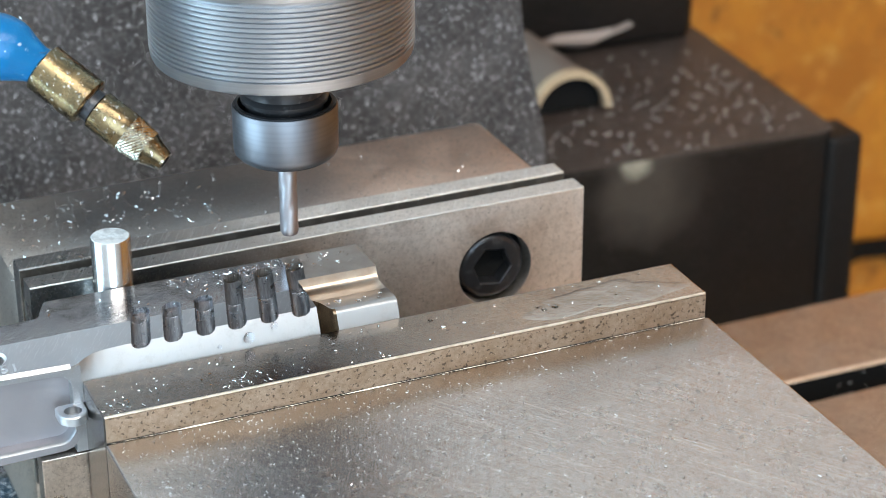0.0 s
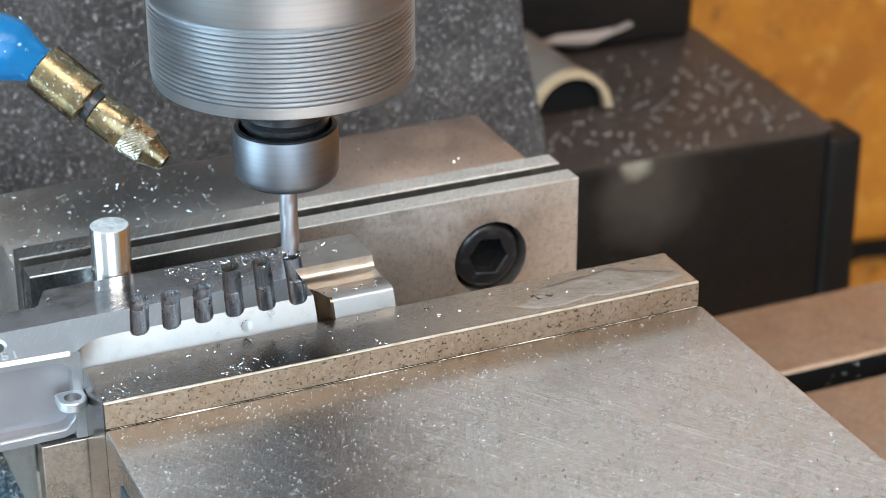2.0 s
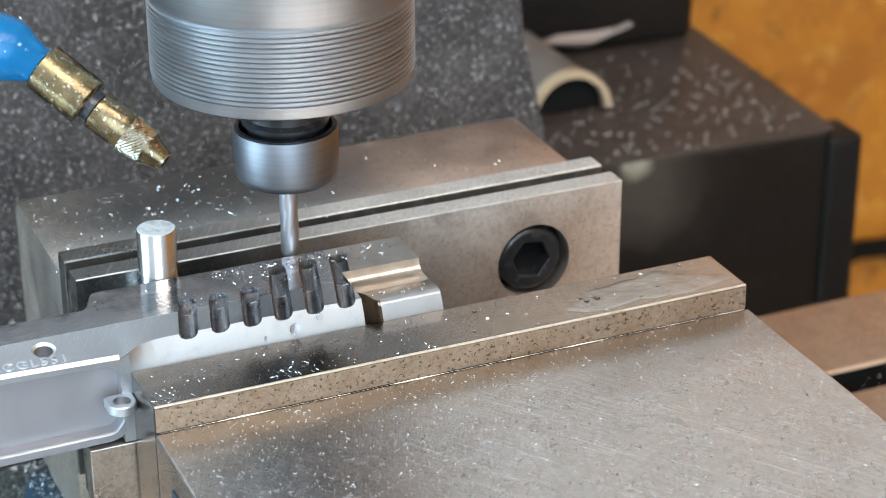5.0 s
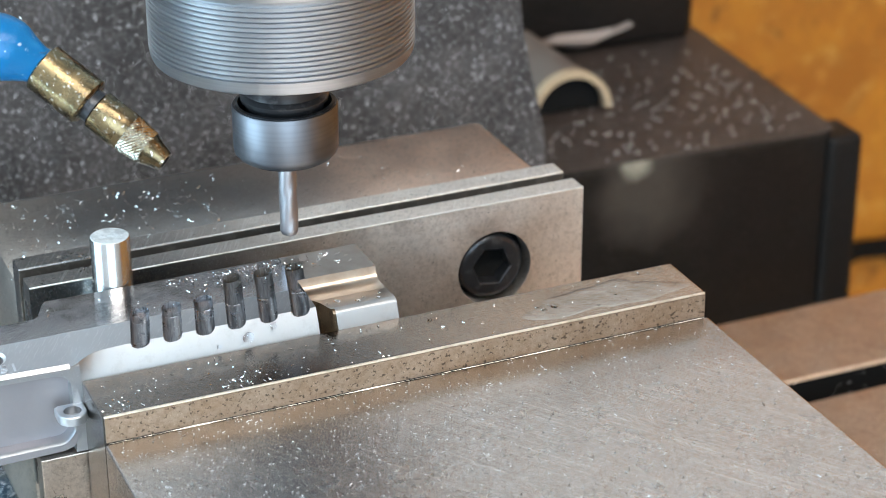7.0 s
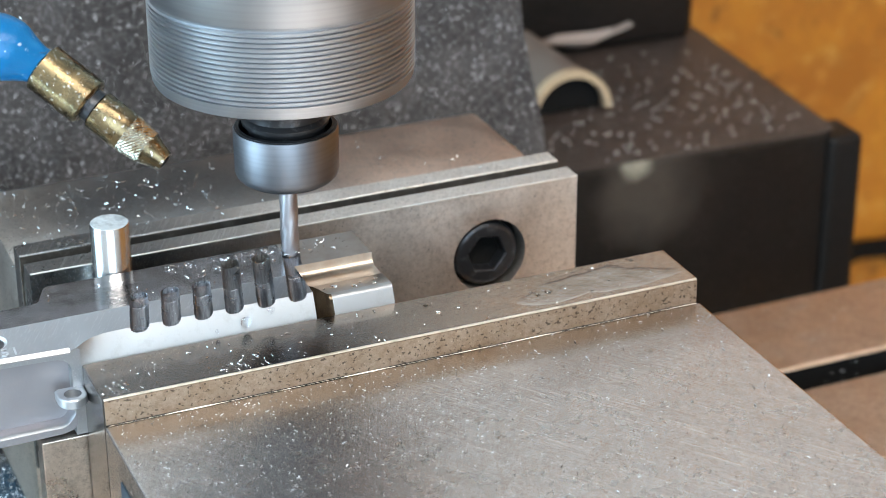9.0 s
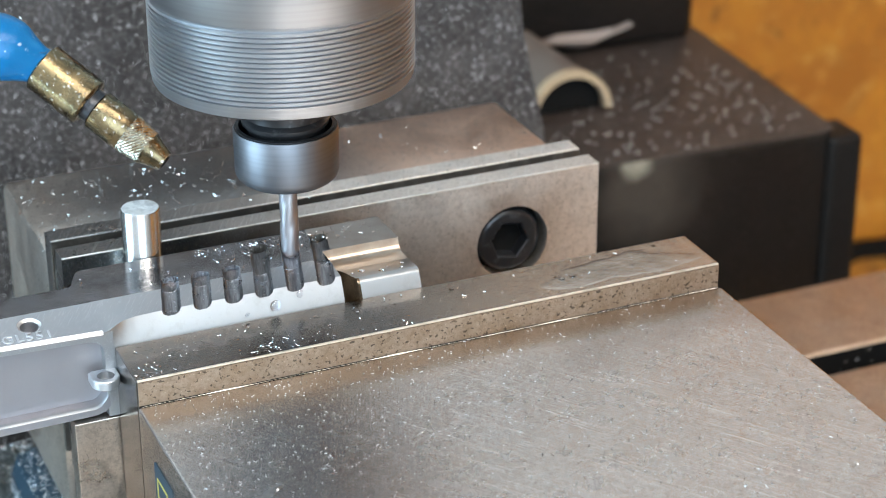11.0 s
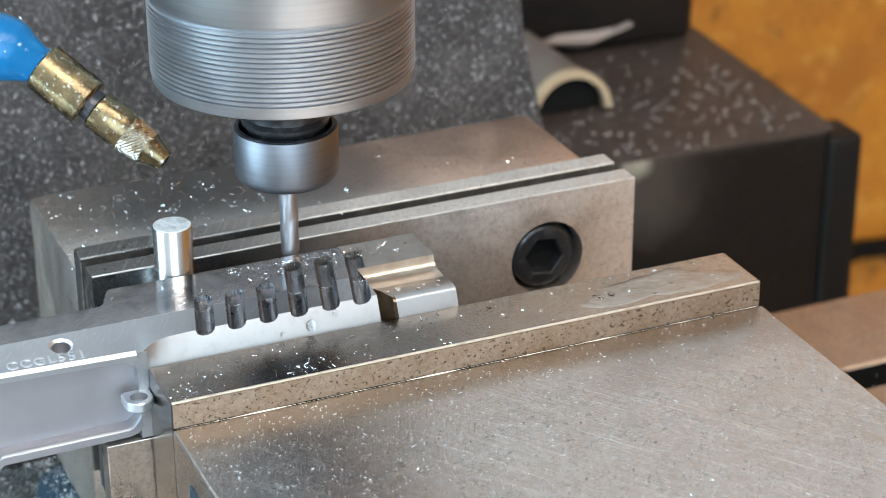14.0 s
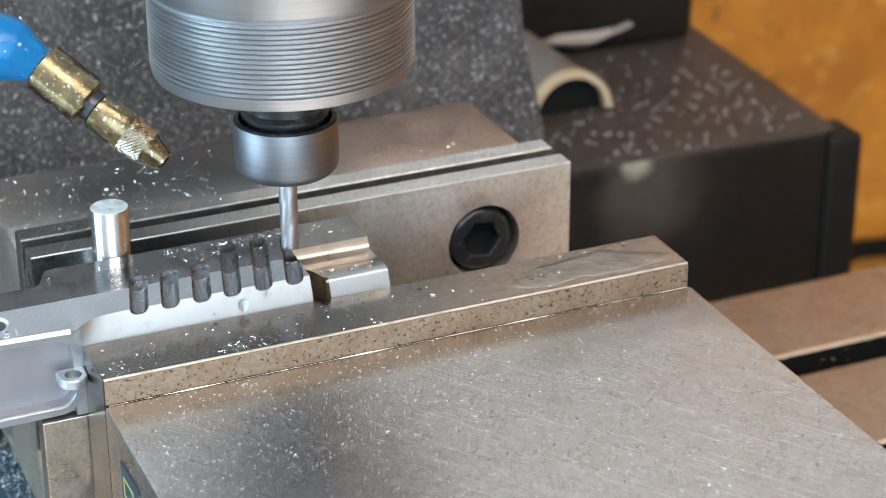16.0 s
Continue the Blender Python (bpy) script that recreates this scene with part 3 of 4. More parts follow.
def profile(x):
    """Cross-section of the slotted length: (y, z, kind)."""
    ly, lz = lip_at(x)
    edge, back = 29.4, back_at(x)
    if x > 57.95:  # behind the stepped nose only the rear of the top goes on
        ly, lz, edge = 33.5, 6.9, 33.52
    out = [(18.05 if x < 57.95 else 33.5, -17.5, 0)]
    for k in range(36):
        s = (k / 35) ** 0.6
        out.append((18.1 + (ly - 18.1) * (s ** 1.25 if x < 57.95 else 1), 0.2 + (lz - 0.2) * s, 0))
    for k in range(1, 31):
        s = k / 30
        out.append((ly + (edge - ly) * s, lz + (TOP - lz) * s, 1))
    for k in range(1, 71):
        s = k / 70
        out.append((edge + (back - edge) * s, TOP, 2))
    out.append((back, -20, 3))
    return out


def slotted():
    xs = [-2.4, -1.8, -1.2, -0.6, 0.1, 0.8, 1.6, 2.4, 3.2, 4, 5, 6, 7, 8, 9, 10, 11] + [11.8 + 0.17 * k for k in range(272)] + [57.96 + 0.17 * k for k in range(30)]
    bm = bmesh.new()
    rows, depth = [], []
    for x in xs:
        row, dep = [], []
        for y, z, kind in profile(x):
            ly, lz = lip_at(x)
            below = max(0.0, lz - z) if kind == 0 else 0.0
            d = max(0.0, slot_depth(x, max(y, 19.0)) - below)
            if kind == 3 or z < 0 or (x > 57.95 and y < 33.6):
                d = 0.0
            p = Vector((x, y, z)) + (Vector((0, 0.13, -0.99)) if kind < 2 else Vector((0, 0, -1))) * d
            row.append(bm.verts.new(p))
            dep.append(d)
        rows.append(row)
        depth.append(dep)
    n = len(rows[0])
    kinds = [p[2] for p in profile(20)]
    ys = [p[0] for p in profile(20)]
    for i in range(len(rows) - 1):
        x = (xs[i] + xs[i + 1]) / 2
        for k in range(n):
            j = (k + 1) % n
            f = bm.faces.new((rows[i][k], rows[i][j], rows[i + 1][j], rows[i + 1][k]))
            cut = max(depth[i][k], depth[i][j], depth[i + 1][j], depth[i + 1][k])
            kind = kinds[j] if j else 3
            idx = (0, 1, 2, 1)[kind]
            y = (ys[k] + ys[j]) / 2
            if kind == 2 and y > 41.0 and (x < 28 or (x - 28) ** 2 + (y - 44.2) ** 2 < 10.2):
                idx = 4
            if kind == 2 and x > 57.95:
                idx = 6
            # cut faces darken with depth: slot and pocket shade is painted
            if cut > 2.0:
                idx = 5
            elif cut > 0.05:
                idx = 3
            f.material_index = idx
    bm.faces.new(rows[0])
    bm.faces.new(rows[-1])
    return bm


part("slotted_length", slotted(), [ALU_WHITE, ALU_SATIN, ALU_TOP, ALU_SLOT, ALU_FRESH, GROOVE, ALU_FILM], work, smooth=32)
# burrs where the slots cross the ridge
bm = bmesh.new()
rb = random.Random(5)
for sx, back, long in SLOTS:
    for k in range(9):
        w = -0.9 + 1.8 * k / 8
        if rb.random() < 0.25:
            continue
        x = sx + SKEW * 9.2 + w * HALF
        z = TOP - slot_depth(x, 29.4) + 0.05
        add_box(bm, x - 0.28, x + 0.28, 29.3 + rb.uniform(-0.08, 0), 29.42 + rb.uniform(0, 0.08), z - 0.05, z + 0.05)
part("burr", bm, CHIP, work, "bright burrs across the slots")


# stepped nose
def nose(front, rear):
    out = [(47.0, -20), (47.0, 7.6), (33.4, 7.6)]
    out += [(33.4 - 0.9 * s - 1.8 * s * s, 7.6 - 2.95 * math.sin(s * math.pi / 2)) for s in [k / 10 for k in range(1, 11)]]
    out += [(26.8, 4.6), (26.2, 4.95), (21.6, 5.0)]
    out += [(21.6 - 2.0 * math.sin(s * math.pi / 2), 5.0 - 1.1 * (1 - math.cos(s * math.pi / 2))) for s in [k / 8 for k in range(1, 9)]]
    out += [(18.1, 0.3), (18.1, -20)]
    return [(min(rear, max(y, front)), z) for y, z in out]


STATIONS = ((57.9, 27.4, 33.45), (58.6, 27.2, 33.45), (59.6, 26.4, 33.45), (60.5, 24.8, 33.45), (61.2, 22.6, 33.45), (61.9, 20.0, 33.45), (62.6, 18.1, 33.45), (62.86, 18.1, 33.45), (62.88, 18.1, 47.0), (78.2, 18.1, 47.0))
bm = loft([[(x, y, z) for y, z in nose(front, rear)] for x, front, rear in STATIONS])
for f in bm.faces:
    c = f.calc_center_median()
    if c.x < 62.4 and c.z < 4.9 and c.y < 27.3:
        f.material_index = 3
    elif c.z > 7.5:
        f.material_index = 2
    elif c.y < 21.4:
        f.material_index = 0
    elif c.y < 26.5:
        f.material_index = 4
    else:
        f.material_index = 1
part("stepped_nose", bm, [ALU_WHITE, ALU_NOSE, ALU_FILM, OIL, ALU_FILM], work, smooth=30)


# frame beside the vise: flange with a bright rim, recessed web
def rim_z(x):
    return 4.34 - 0.03 * x


def on_facet(x, y, lift=0.0):
    """A place on the sloping flange."""
    lo = rim_z(x) + 0.9
    slope = (TOP - lo) / 10.8
    a = math.atan(slope)
    return Vector((x, y - lift * math.sin(a), lo + slope * (y - 18.6) + lift * math.cos(a)))


FACET = math.degrees(math.atan((TOP - rim_z(-20) - 0.9) / 10.8))
HOLE = Matrix.Translation(on_facet(-18.1, 24.95)) @ Matrix.Rotation(radians(FACET), 4, "X")
secs = []
for x in (-70, -35, -6.6, -5.2, -4.2, -3.2, -2.4):
    back, r = back_at(x), rim_z(x)
    secs.append([(x, 18.0, r - 1.35), (x, 18.0, r), (x, 18.6, r + 0.9), (x, 29.4, TOP), (x, back, TOP), (x, back, -3), (x, 21.6, -3), (x, 21.6, r - 1.4)])
bm = loft(secs)
for f in bm.faces:
    c = f.calc_center_median()
    f.material_index = 1 if c.z > TOP - 0.05 and c.y > 29 else (2 if 18.1 < c.y < 18.5 and c.z > 3 else 0)
# the chamfered hole through the sloping face
face = min((f for f in bm.faces if len(f.verts) == 4), key=lambda f: (f.calc_center_median() - on_facet(-20.8, 24.0)).length)
corners = sorted(face.verts, key=lambda v: math.atan2((HOLE.inverted() @ v.co).y, (HOLE.inverted() @ v.co).x))
bmesh.ops.delete(bm, geom=[face], context="FACES_ONLY")
rings = [[bm.verts.new(HOLE @ Vector((r * math.cos(2 * math.pi * k / 48 - math.pi), r * math.sin(2 * math.pi * k / 48 - math.pi), z))) for k in range(48)] for r, z in ((2.85, 0.0), (2.2, -0.55), (2.2, -3.6))]
turns = [math.atan2((HOLE.inverted() @ v.co).y, (HOLE.inverted() @ v.co).x) for v in corners]


def sector(a):
    return min(range(4), key=lambda c: abs((a - turns[c] + math.pi) % (2 * math.pi) - math.pi))


for k in range(48):
    n = (k + 1) % 48
    c, d = sector(2 * math.pi * k / 48 - math.pi), sector(2 * math.pi * (k + 1) / 48 - math.pi)
    bm.faces.new((rings[0][k], rings[0][n], corners[c])).material_index = 0
    if c != d:
        bm.faces.new((rings[0][n], corners[d], corners[c])).material_index = 0
    bm.faces.new((rings[0][k], rings[0][n], rings[1][n], rings[1][k])).material_index = 2
    bm.faces.new((rings[1][k], rings[1][n], rings[2][n], rings[2][k])).material_index = 0
bm.faces.new(rings[2]).material_index = 3
part("flange", bm, [ALU_SATIN, ALU_TOP, ALU_RIMTOP, ALU_RECESS], work)
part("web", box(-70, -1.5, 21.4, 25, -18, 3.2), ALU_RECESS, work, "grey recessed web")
# the pad that closes the recess beside the jaw, with rounded inner corners
pad = [(-0.15, 4.9), (-2.4, 4.35), (-7.5, 3.25), (-5.6, 3.05), (-4.2, 2.6), (-3.2, 1.8), (-2.5, 0.6), (-2.2, -0.8), (-2.0, -4), (-1.9, -9), (-2.1, -11.6), (-2.9, -13.2), (-1.9, -14.6), (-0.15, -13.0)]
bm = loft([[(x, y, z) for x, z in pad] for y in (18.02, 18.05, 24)])
part("end_pad", bm, ALU_SATIN, work, "smooth pad with rounded inner corners", smooth=40)
rim = []
for x, lo, hi in ((-70, -39, -36.4), (-42, -26, -22.6), (-37.6, -20.0, -17.2), (-36, -17.9, -15.7), (-34.8, -17.0, -15.1), (-10, -16.6, -14.9), (-5.5, -16.5, -14.9), (-4.2, -16.2, -14.4), (-2.9, -15.6, -12.9), (-2.0, -14.6, -11.4)):
    rim.append([(x, 18.0, lo), (x, 18.0, hi), (x, 18.3, hi + 0.35), (x, 19.0, hi + 0.7), (x, 21.5, hi + 0.9), (x, 24, hi + 0.9), (x, 24, lo)])
bm = loft(rim)
for f in bm.faces:
    c = f.calc_center_median()
    f.material_index = 1 if len(f.verts) == 4 and 18.02 < c.y < 19.5 and abs(c.y - 19) < 0.95 else 0
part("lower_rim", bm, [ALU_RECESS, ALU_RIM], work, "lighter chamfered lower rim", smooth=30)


def lug():
    bm = bmesh.new()
    turn = [math.pi + math.pi * k / 35 for k in range(36)] + [math.pi * (k + 1) / 17 for k in range(16)]
    n = len(turn)

    def outline(grow, z):
        row = []
        for a in turn:
            c, s = math.cos(a), math.sin(a)
            if s <= 1e-6:
                row.append((-3.45 + (3.4 + grow) * c, 15.0 + (3.4 + grow) * s, z))
            else:
                q = min((3.4 + grow) / abs(c) if abs(c) > 1e-6 else 1e9, 3.4 / s)
                row.append((-3.45 + q * c, 15.0 + q * s, z))
        return [bm.verts.new(p) for p in row]

    rows = [outline(g, z) for z, g in ((-7.1, -0.2), (-6.9, 0), (-5.0, 0), (-4.75, -0.25))]
    for a, b in zip(rows, rows[1:]):
        for k in range(n):
            bm.faces.new((a[k], a[(k + 1) % n], b[(k + 1) % n], b[k]))
    hole = [bm.verts.new((-3.3 + 2.05 * math.cos(a), 15.1 + 2.05 * math.sin(a), -4.75)) for a in turn]
    deep = [bm.verts.new((v.co.x, v.co.y, -6.6)) for v in hole]
    for k in range(n):
        j = (k + 1) % n
        bm.faces.new((rows[-1][k], rows[-1][j], hole[j], hole[k]))
        bm.faces.new((hole[k], hole[j], deep[j], deep[k])).material_index = 1
    bm.faces.new(deep).material_index = 1
    bm.faces.new(rows[0])
    return bm


part("lug", lug(), [ALU_LUG, ALU_SATIN], work, "rounded lug with a drilled hole", smooth=40)
curve = bpy.data.curves.new("lettering", "FONT")
curve.body = "CCGL551"
curve.size, curve.extrude, curve.bevel_depth, curve.space_character = 3.4, 0.14, 0.06, 1.22
tmp = new("lettering_source", curve)
bpy.context.view_layer.update()
mesh = bpy.data.meshes.new_from_object(tmp.evaluated_get(bpy.context.evaluated_depsgraph_get()))
bpy.data.objects.remove(tmp)
bm = bmesh.new()
bm.from_mesh(mesh)
wide = max(v.co.x for v in bm.verts)
bm.transform(Matrix.Translation(on_facet(-31.8, 19.3, 0.05)) @ Matrix.Rotation(radians(1.7), 4, "Y") @ Matrix.Rotation(radians(FACET), 4, "X") @ Matrix.Diagonal((17.6 / wide, 1.15, 1, 1)))
part("raised_lettering", bm, ALU_LUG, work, "raised lettering CCGL551")

pin = thing("dowel_pin", "bright cylindrical steel dowel clamped behind the workpiece", "dowel pin")
carried.append(pin)
m = Matrix.Translation((17.35, 52.4, 0))
part("shank", lathe([(4.8, -30), (4.85, -29.7), (4.85, 18.7), (4.65, 19.0)], 48, m), DOWEL, pin, smooth=40)
part("end_face", lathe([(4.65, 19.0), (4.5, 19.15)], 48, m), FACED, pin, "rough sawn end")

# ---------------------------------------------------------------- spindle
SX, SY = 62.2, 50.7
spindle = thing("tool_spindle", "turned steel tool holder with collet nut and end mill", "spindle")
# unseen quill: carries the holder and keeps light from above off the work
part("quill", lathe([(31.0, 112), (31.4, 112.4), (31.4, 330)], 96), TURNED, spindle, "plain steel quill out of view, added to carry the holder and block overhead light", smooth=40)
prof = [(20, 57.4), (30.0, 56.9), (30.9, 57.2), (31.3, 58.0), (31.3, 59.2)]
z = 59.6
while z < 77.4:
    prof += [(31.55, z), (31.65, z + 0.62), (31.08, z + 0.84), (31.08, z + 0.95)]
    z += 1.18
prof += [(31.5, 79.0), (31.8, 79.4), (31.8, 112)]
part("holder_body", lathe(prof, 128), TURNED, spindle, "ribbed grey holder body", smooth=40)
part("collet_neck", lathe([(9.5, 42), (9.6, 44.2), (10.6, 44.6), (10.8, 45.6), (10.3, 46.2), (9.8, 46.6), (9.8, 49), (10.6, 50.5), (11.5, 58)], 64), OXIDE, spindle, "dark collet neck", smooth=40)
part("nut_seal", lathe([(12.1, 42), (12.15, 43.7), (11.4, 43.9), (11.1, 42.2)], 64, cap=False), OXIDE, spindle, "black seal ring", smooth=40)
part("collet_nut", lathe([(10.2, 30.3), (11.6, 30.3), (12.5, 31.3), (12.8, 32.4), (12.85, 42.9), (12.6, 43.4), (12.2, 43.4), (12.1, 40)], 96, cap=False), NUT, spindle, "smooth collet nut", smooth=40)
part("collet", lathe([(2.5, 29.6), (10.8, 29.8), (10.9, 30.6), (10.4, 31)], 64), OXIDE, spindle, "dark collet face", smooth=40)


def end_mill():
    secs = []
    n = 48
    for i in range(50):
        s = i / 49
        z = 8.6 + 21.4 * s
        fluted = z < 26
        row = []
        for k in range(n):
            a = 2 * math.pi * k / n
            r = 2.25
            if fluted:
                ph = (3 * (a - z * 0.22)) % (2 * math.pi)
                r = 2.3 - 0.14 * (0.5 - 0.5 * math.cos(ph)) ** 2
            if z < 9.4:
                r *= 0.86 + 0.14 * (z - 8.6) / 0.8
            row.append((r * math.cos(a), r * math.sin(a), z))
        secs.append(row)
    return loft(secs)


part("end_mill", end_mill(), CARBIDE, spindle, "grey carbide end mill", smooth=40)

# ---------------------------------------------------------------- coolant nozzle
nozzle = thing("coolant_nozzle", "brass coolant nozzle on a blue hose segment", "nozzle")
a, b = Vector((-2.4, 49.5, 72.2)), Vector((24.5, 24.8, 47.96))
axis = (b - a).normalized()
m = Matrix.Translation(b) @ axis.to_track_quat("Z", "Y").to_matrix().to_4x4()
tip = part("tip", lathe([(1.6, -1.2), (1.7, -0.1), (2.4, 0.0), (3.3, -3.0), (4.0, -5.2)][::-1], 40, m, cap=True), BRASS, nozzle, smooth=35)
kn = bmesh.new()
rows = []
for i in range(15):
    r = 3.95 + 0.6 * i / 14
    zz = -5.0 - 5.6 * i / 14
    rows.append([kn.verts.new(m @ Vector(((r + 0.22 * ((k + i) % 2)) * math.cos(2 * math.pi * k / 44), (r + 0.22 * ((k + i) % 2)) * math.sin(2 * math.pi * k / 44), zz))) for k in range(44)])
for p, q in zip(rows, rows[1:]):
    for k in range(44):
        kn.faces.new((p[k], p[(k + 1) % 44], q[(k + 1) % 44], q[k]))
part("knurl", kn, KNURL, nozzle, "knurled grip")
part("barrel", lathe([(4.5, -10.4), (4.75, -10.8), (4.75, -19.0), (4.3, -19.4)], 48, m), BRASS, nozzle, smooth=35)
part("bore", lathe([(1.5, 0.02), (1.55, 0.06)], 32, m), VOID, tip, "dark nozzle bore")
part("groove", lathe([(3.9, -19.2), (3.9, -21.8)], 40, m), OXIDE, nozzle, smooth=35)
part("collar", lathe([(5.2, -21.4), (5.85, -21.9), (5.85, -34.6), (5.4, -35.0)], 48, m), BRASS, nozzle, smooth=35)
neck = b - 34.6 * axis
bend = Vector((-0.84, 0.40, 0.50)).normalized()
hm = Matrix.Translation(neck) @ bend.to_track_quat("Z", "Y").to_matrix().to_4x4()
part("hose", lathe([(4.3, -2.0), (4.3, 1.2), (4.7, 2.4), (5.6, 4.6), (6.7, 6.6), (7.2, 8.2), (7.3, 11), (7.0, 13), (6.6, 14.5), (7.0, 16), (7.6, 30)], 48, hm), BLUE, nozzle, "blue plastic hose joint", smooth=50)

# ---------------------------------------------------------------- swarf
rnd = random.Random(7)


def swarf(spots, lo, hi):
    """Little curled chips at (place, normal)."""
    bm = bmesh.new()
    for p, nrm in spots:
        L, w = lo + (hi - lo) * rnd.random() ** 2.2, rnd.uniform(0.035, 0.085)
        q = nrm.to_track_quat("Z", "Y").to_matrix() @ Euler((rnd.uniform(-0.5, 0.5), rnd.uniform(-0.5, 0.5), rnd.uniform(0, 6.28))).to_matrix()
        bend = rnd.uniform(0.1, 0.5) * L
        if rnd.random() < 0.2:  # a flat flake
            n, a0 = rnd.choice((4, 5, 6)), rnd.uniform(0, 6.28)
            rim = [Vector((L * 0.45 * rnd.uniform(0.5, 1.1) * math.cos(a0 + 6.283 * k / n), L * 0.22 * rnd.uniform(0.5, 1.2) * math.sin(a0 + 6.283 * k / n), 0.12 + rnd.uniform(0, 0.12))) for k in range(n)]
            lo_ring = [bm.verts.new(p + q @ v) for v in rim]
            hi_ring = [bm.verts.new(p + q @ (v + Vector((0, 0, 0.06)))) for v in rim]
            bm.faces.new(lo_ring)
            bm.faces.new(hi_ring)
            for k in range(n):
                bm.faces.new((lo_ring[k], lo_ring[(k + 1) % n], hi_ring[(k + 1) % n], hi_ring[k]))
            continue
        up = []
        for i in range(4):
            s = i / 3 - 0.5
            c = Vector((s * L, bend * (s * s - 0.1), 0.10 + 0.12 * rnd.random()))
            up.append((c + Vector((0, w, 0)), c - Vector((0, w, 0)), c + Vector((0, 0, 0.12))))
        vs = [[bm.verts.new(p + q @ v) for v in tri] for tri in up]
        mi = 1 if rnd.random() < 0.3 else 0
        for u, v in zip(vs, vs[1:]):
            for k in range(3):
                bm.faces.new((u[k], u[(k + 1) % 3], v[(k + 1) % 3], v[k])).material_index = mi
    return bm


UP = Vector((0, 0, 1))


def scatter(n, x0, x1, y0, y1, z):
    return [(Vector((rnd.uniform(x0, x1), rnd.uniform(y0, y1), z)), UP) for _ in range(n)]


def swarf_on(label, spots, lo, hi, rides=True, bright=None):
    ob = part("swarf", swarf(spots, lo, hi), [bright or CHIP, CHIP_DARK])
    tagged(ob, label, "metal chips", kind="stuff")
    if rides:
        carried.append(ob)
    return ob


spots = scatter(1300, 1, 152, -90, -1, -6.2) + scatter(600, 2, 90, -45, -1, -6.2)
swarf_on("fine bright aluminium chips on the movable jaw", spots, 0.22, 0.9, True, DULL_CHIP)
swarf_on("bright chips lying on the front jaw plate", scatter(90, 1, 70, 0.5, 16, 0.6) + scatter(50, 60, 150, 1, 17, 0.6) + scatter(40, 0.5, 7, 0.2, 7, 0.6) + scatter(50, 24, 50, 0.5, 7, 0.6), 0.3, 1.2)
swarf_on("scattered chips on the fixed jaw top", scatter(420, -2, 60, 78, 126, -1.5) + scatter(80, 50, 146, 78, 126, -1.5) + scatter(40, 0, 146, 67, 75, 6.2), 0.4, 1.3)
swarf_on("wet chips along the workpiece top", scatter(90, 30, 75, 38, 45, 7.6) + scatter(40, -2, 56, 32, 44, 7.6) + scatter(90, 28, 62, 42.5, 45.2, 7.9), 0.4, 1.5)
swarf_on("chips on the milling table", scatter(260, 165, 330, 60, 164, -112.4), 0.5, 1.3, True, PALE_CHIP)


def heap_z(x, y):
    """Height of the heap of chips beside the vise."""
    rim = min(1.0, (x + 100) / 18, (y - 20) / 14, (168 - y) / 14)
    return -113 + max(0.0, rim) * (5 + 0.10 * (x + 90) + 4.5 * noise.noise(Vector((x * 0.06, y * 0.06, 3))) + 2.2 * noise.noise(Vector((x * 0.2, y * 0.2, 8))))


bm = bmesh.new()
grid = [[bm.verts.new((-98 + 103 * a / 40, 22 + 144 * b / 60, heap_z(-98 + 103 * a / 40, 22 + 144 * b / 60))) for b in range(61)] for a in range(41)]
for a in range(40):
    for b in range(60):
        bm.faces.new((grid[a][b], grid[a + 1][b], grid[a + 1][b + 1], grid[a][b + 1]))
heap = tagged(part("swarf", bm, HEAP, smooth=60), "dark wet bed of packed chips beside the vise", "metal chips", kind="stuff")
carried.append(heap)
pile = []
for p, _ in scatter(9500, -94, 4, 24, 164, 0):
    p.z = heap_z(p.x, p.y) + rnd.uniform(0.0, 0.8)
    pile.append((p, Vector((rnd.uniform(-1, 1), rnd.uniform(-1, 1), 1)).normalized()))
for p, _ in scatter(700, -8, 2, 63, 125, -82.1):
    pile.append((p, UP))
for p, _ in scatter(900, -9.1, -9.0, 68, 120, 0):
    p.z = rnd.uniform(-105, -88)
    pile.append((p, Vector((-1, 0, 0))))
swarf_on("heap of glittering chips on the table beside the vise", pile, 0.5, 1.7, True, DULL_CHIP)
spots = []
for _ in range(3600):
    x, z = rnd.uniform(-60, 203), rnd.uniform(-110, 60)
    spots.append((Vector((x, cover_y(x, z) - 0.2, z)), Vector((0, -1, 0.27)).normalized()))
swarf_on("chips stuck to the rubber cover", spots, 0.25, 1.1, False, PALE_CHIP)
bm = bmesh.new()
for p, _ in scatter(170, 225, 358, 262, 366, -87.9) + scatter(60, 285, 356, 275, 345, -87.9):
    r = rnd.uniform(0.3, 0.8)
    for v in bmesh.ops.create_icosphere(bm, subdivisions=1, radius=r)["verts"]:
        v.co = p + Vector((v.co.x * rnd.uniform(0.8, 1.3), v.co.y * rnd.uniform(0.8, 1.2), max(v.co.z, 0) * 0.7))
tagged(part("swarf", bm, DISC_CHIP), "pale chips strewn on the machine base", "metal chips", kind="stuff")

spots = []
for _ in range(60):
    t, zz = rnd.uniform(0, 6.28), -rnd.uniform(22, 50)
    r = 5.9 if zz > -35 else float(np.interp(zz, [-50, -48, -45, -41, -36.5, -35], [4.8, 5.6, 5.6, 5.1, 4.6, 4.6]))
    spots.append((m @ Vector((r * math.cos(t), r * math.sin(t), zz)), (m.to_3x3() @ Vector((math.cos(t), math.sin(t), 0))).normalized()))
swarf_on("wet chips stuck to the nozzle and its hose", spots, 0.3, 1.2, False)


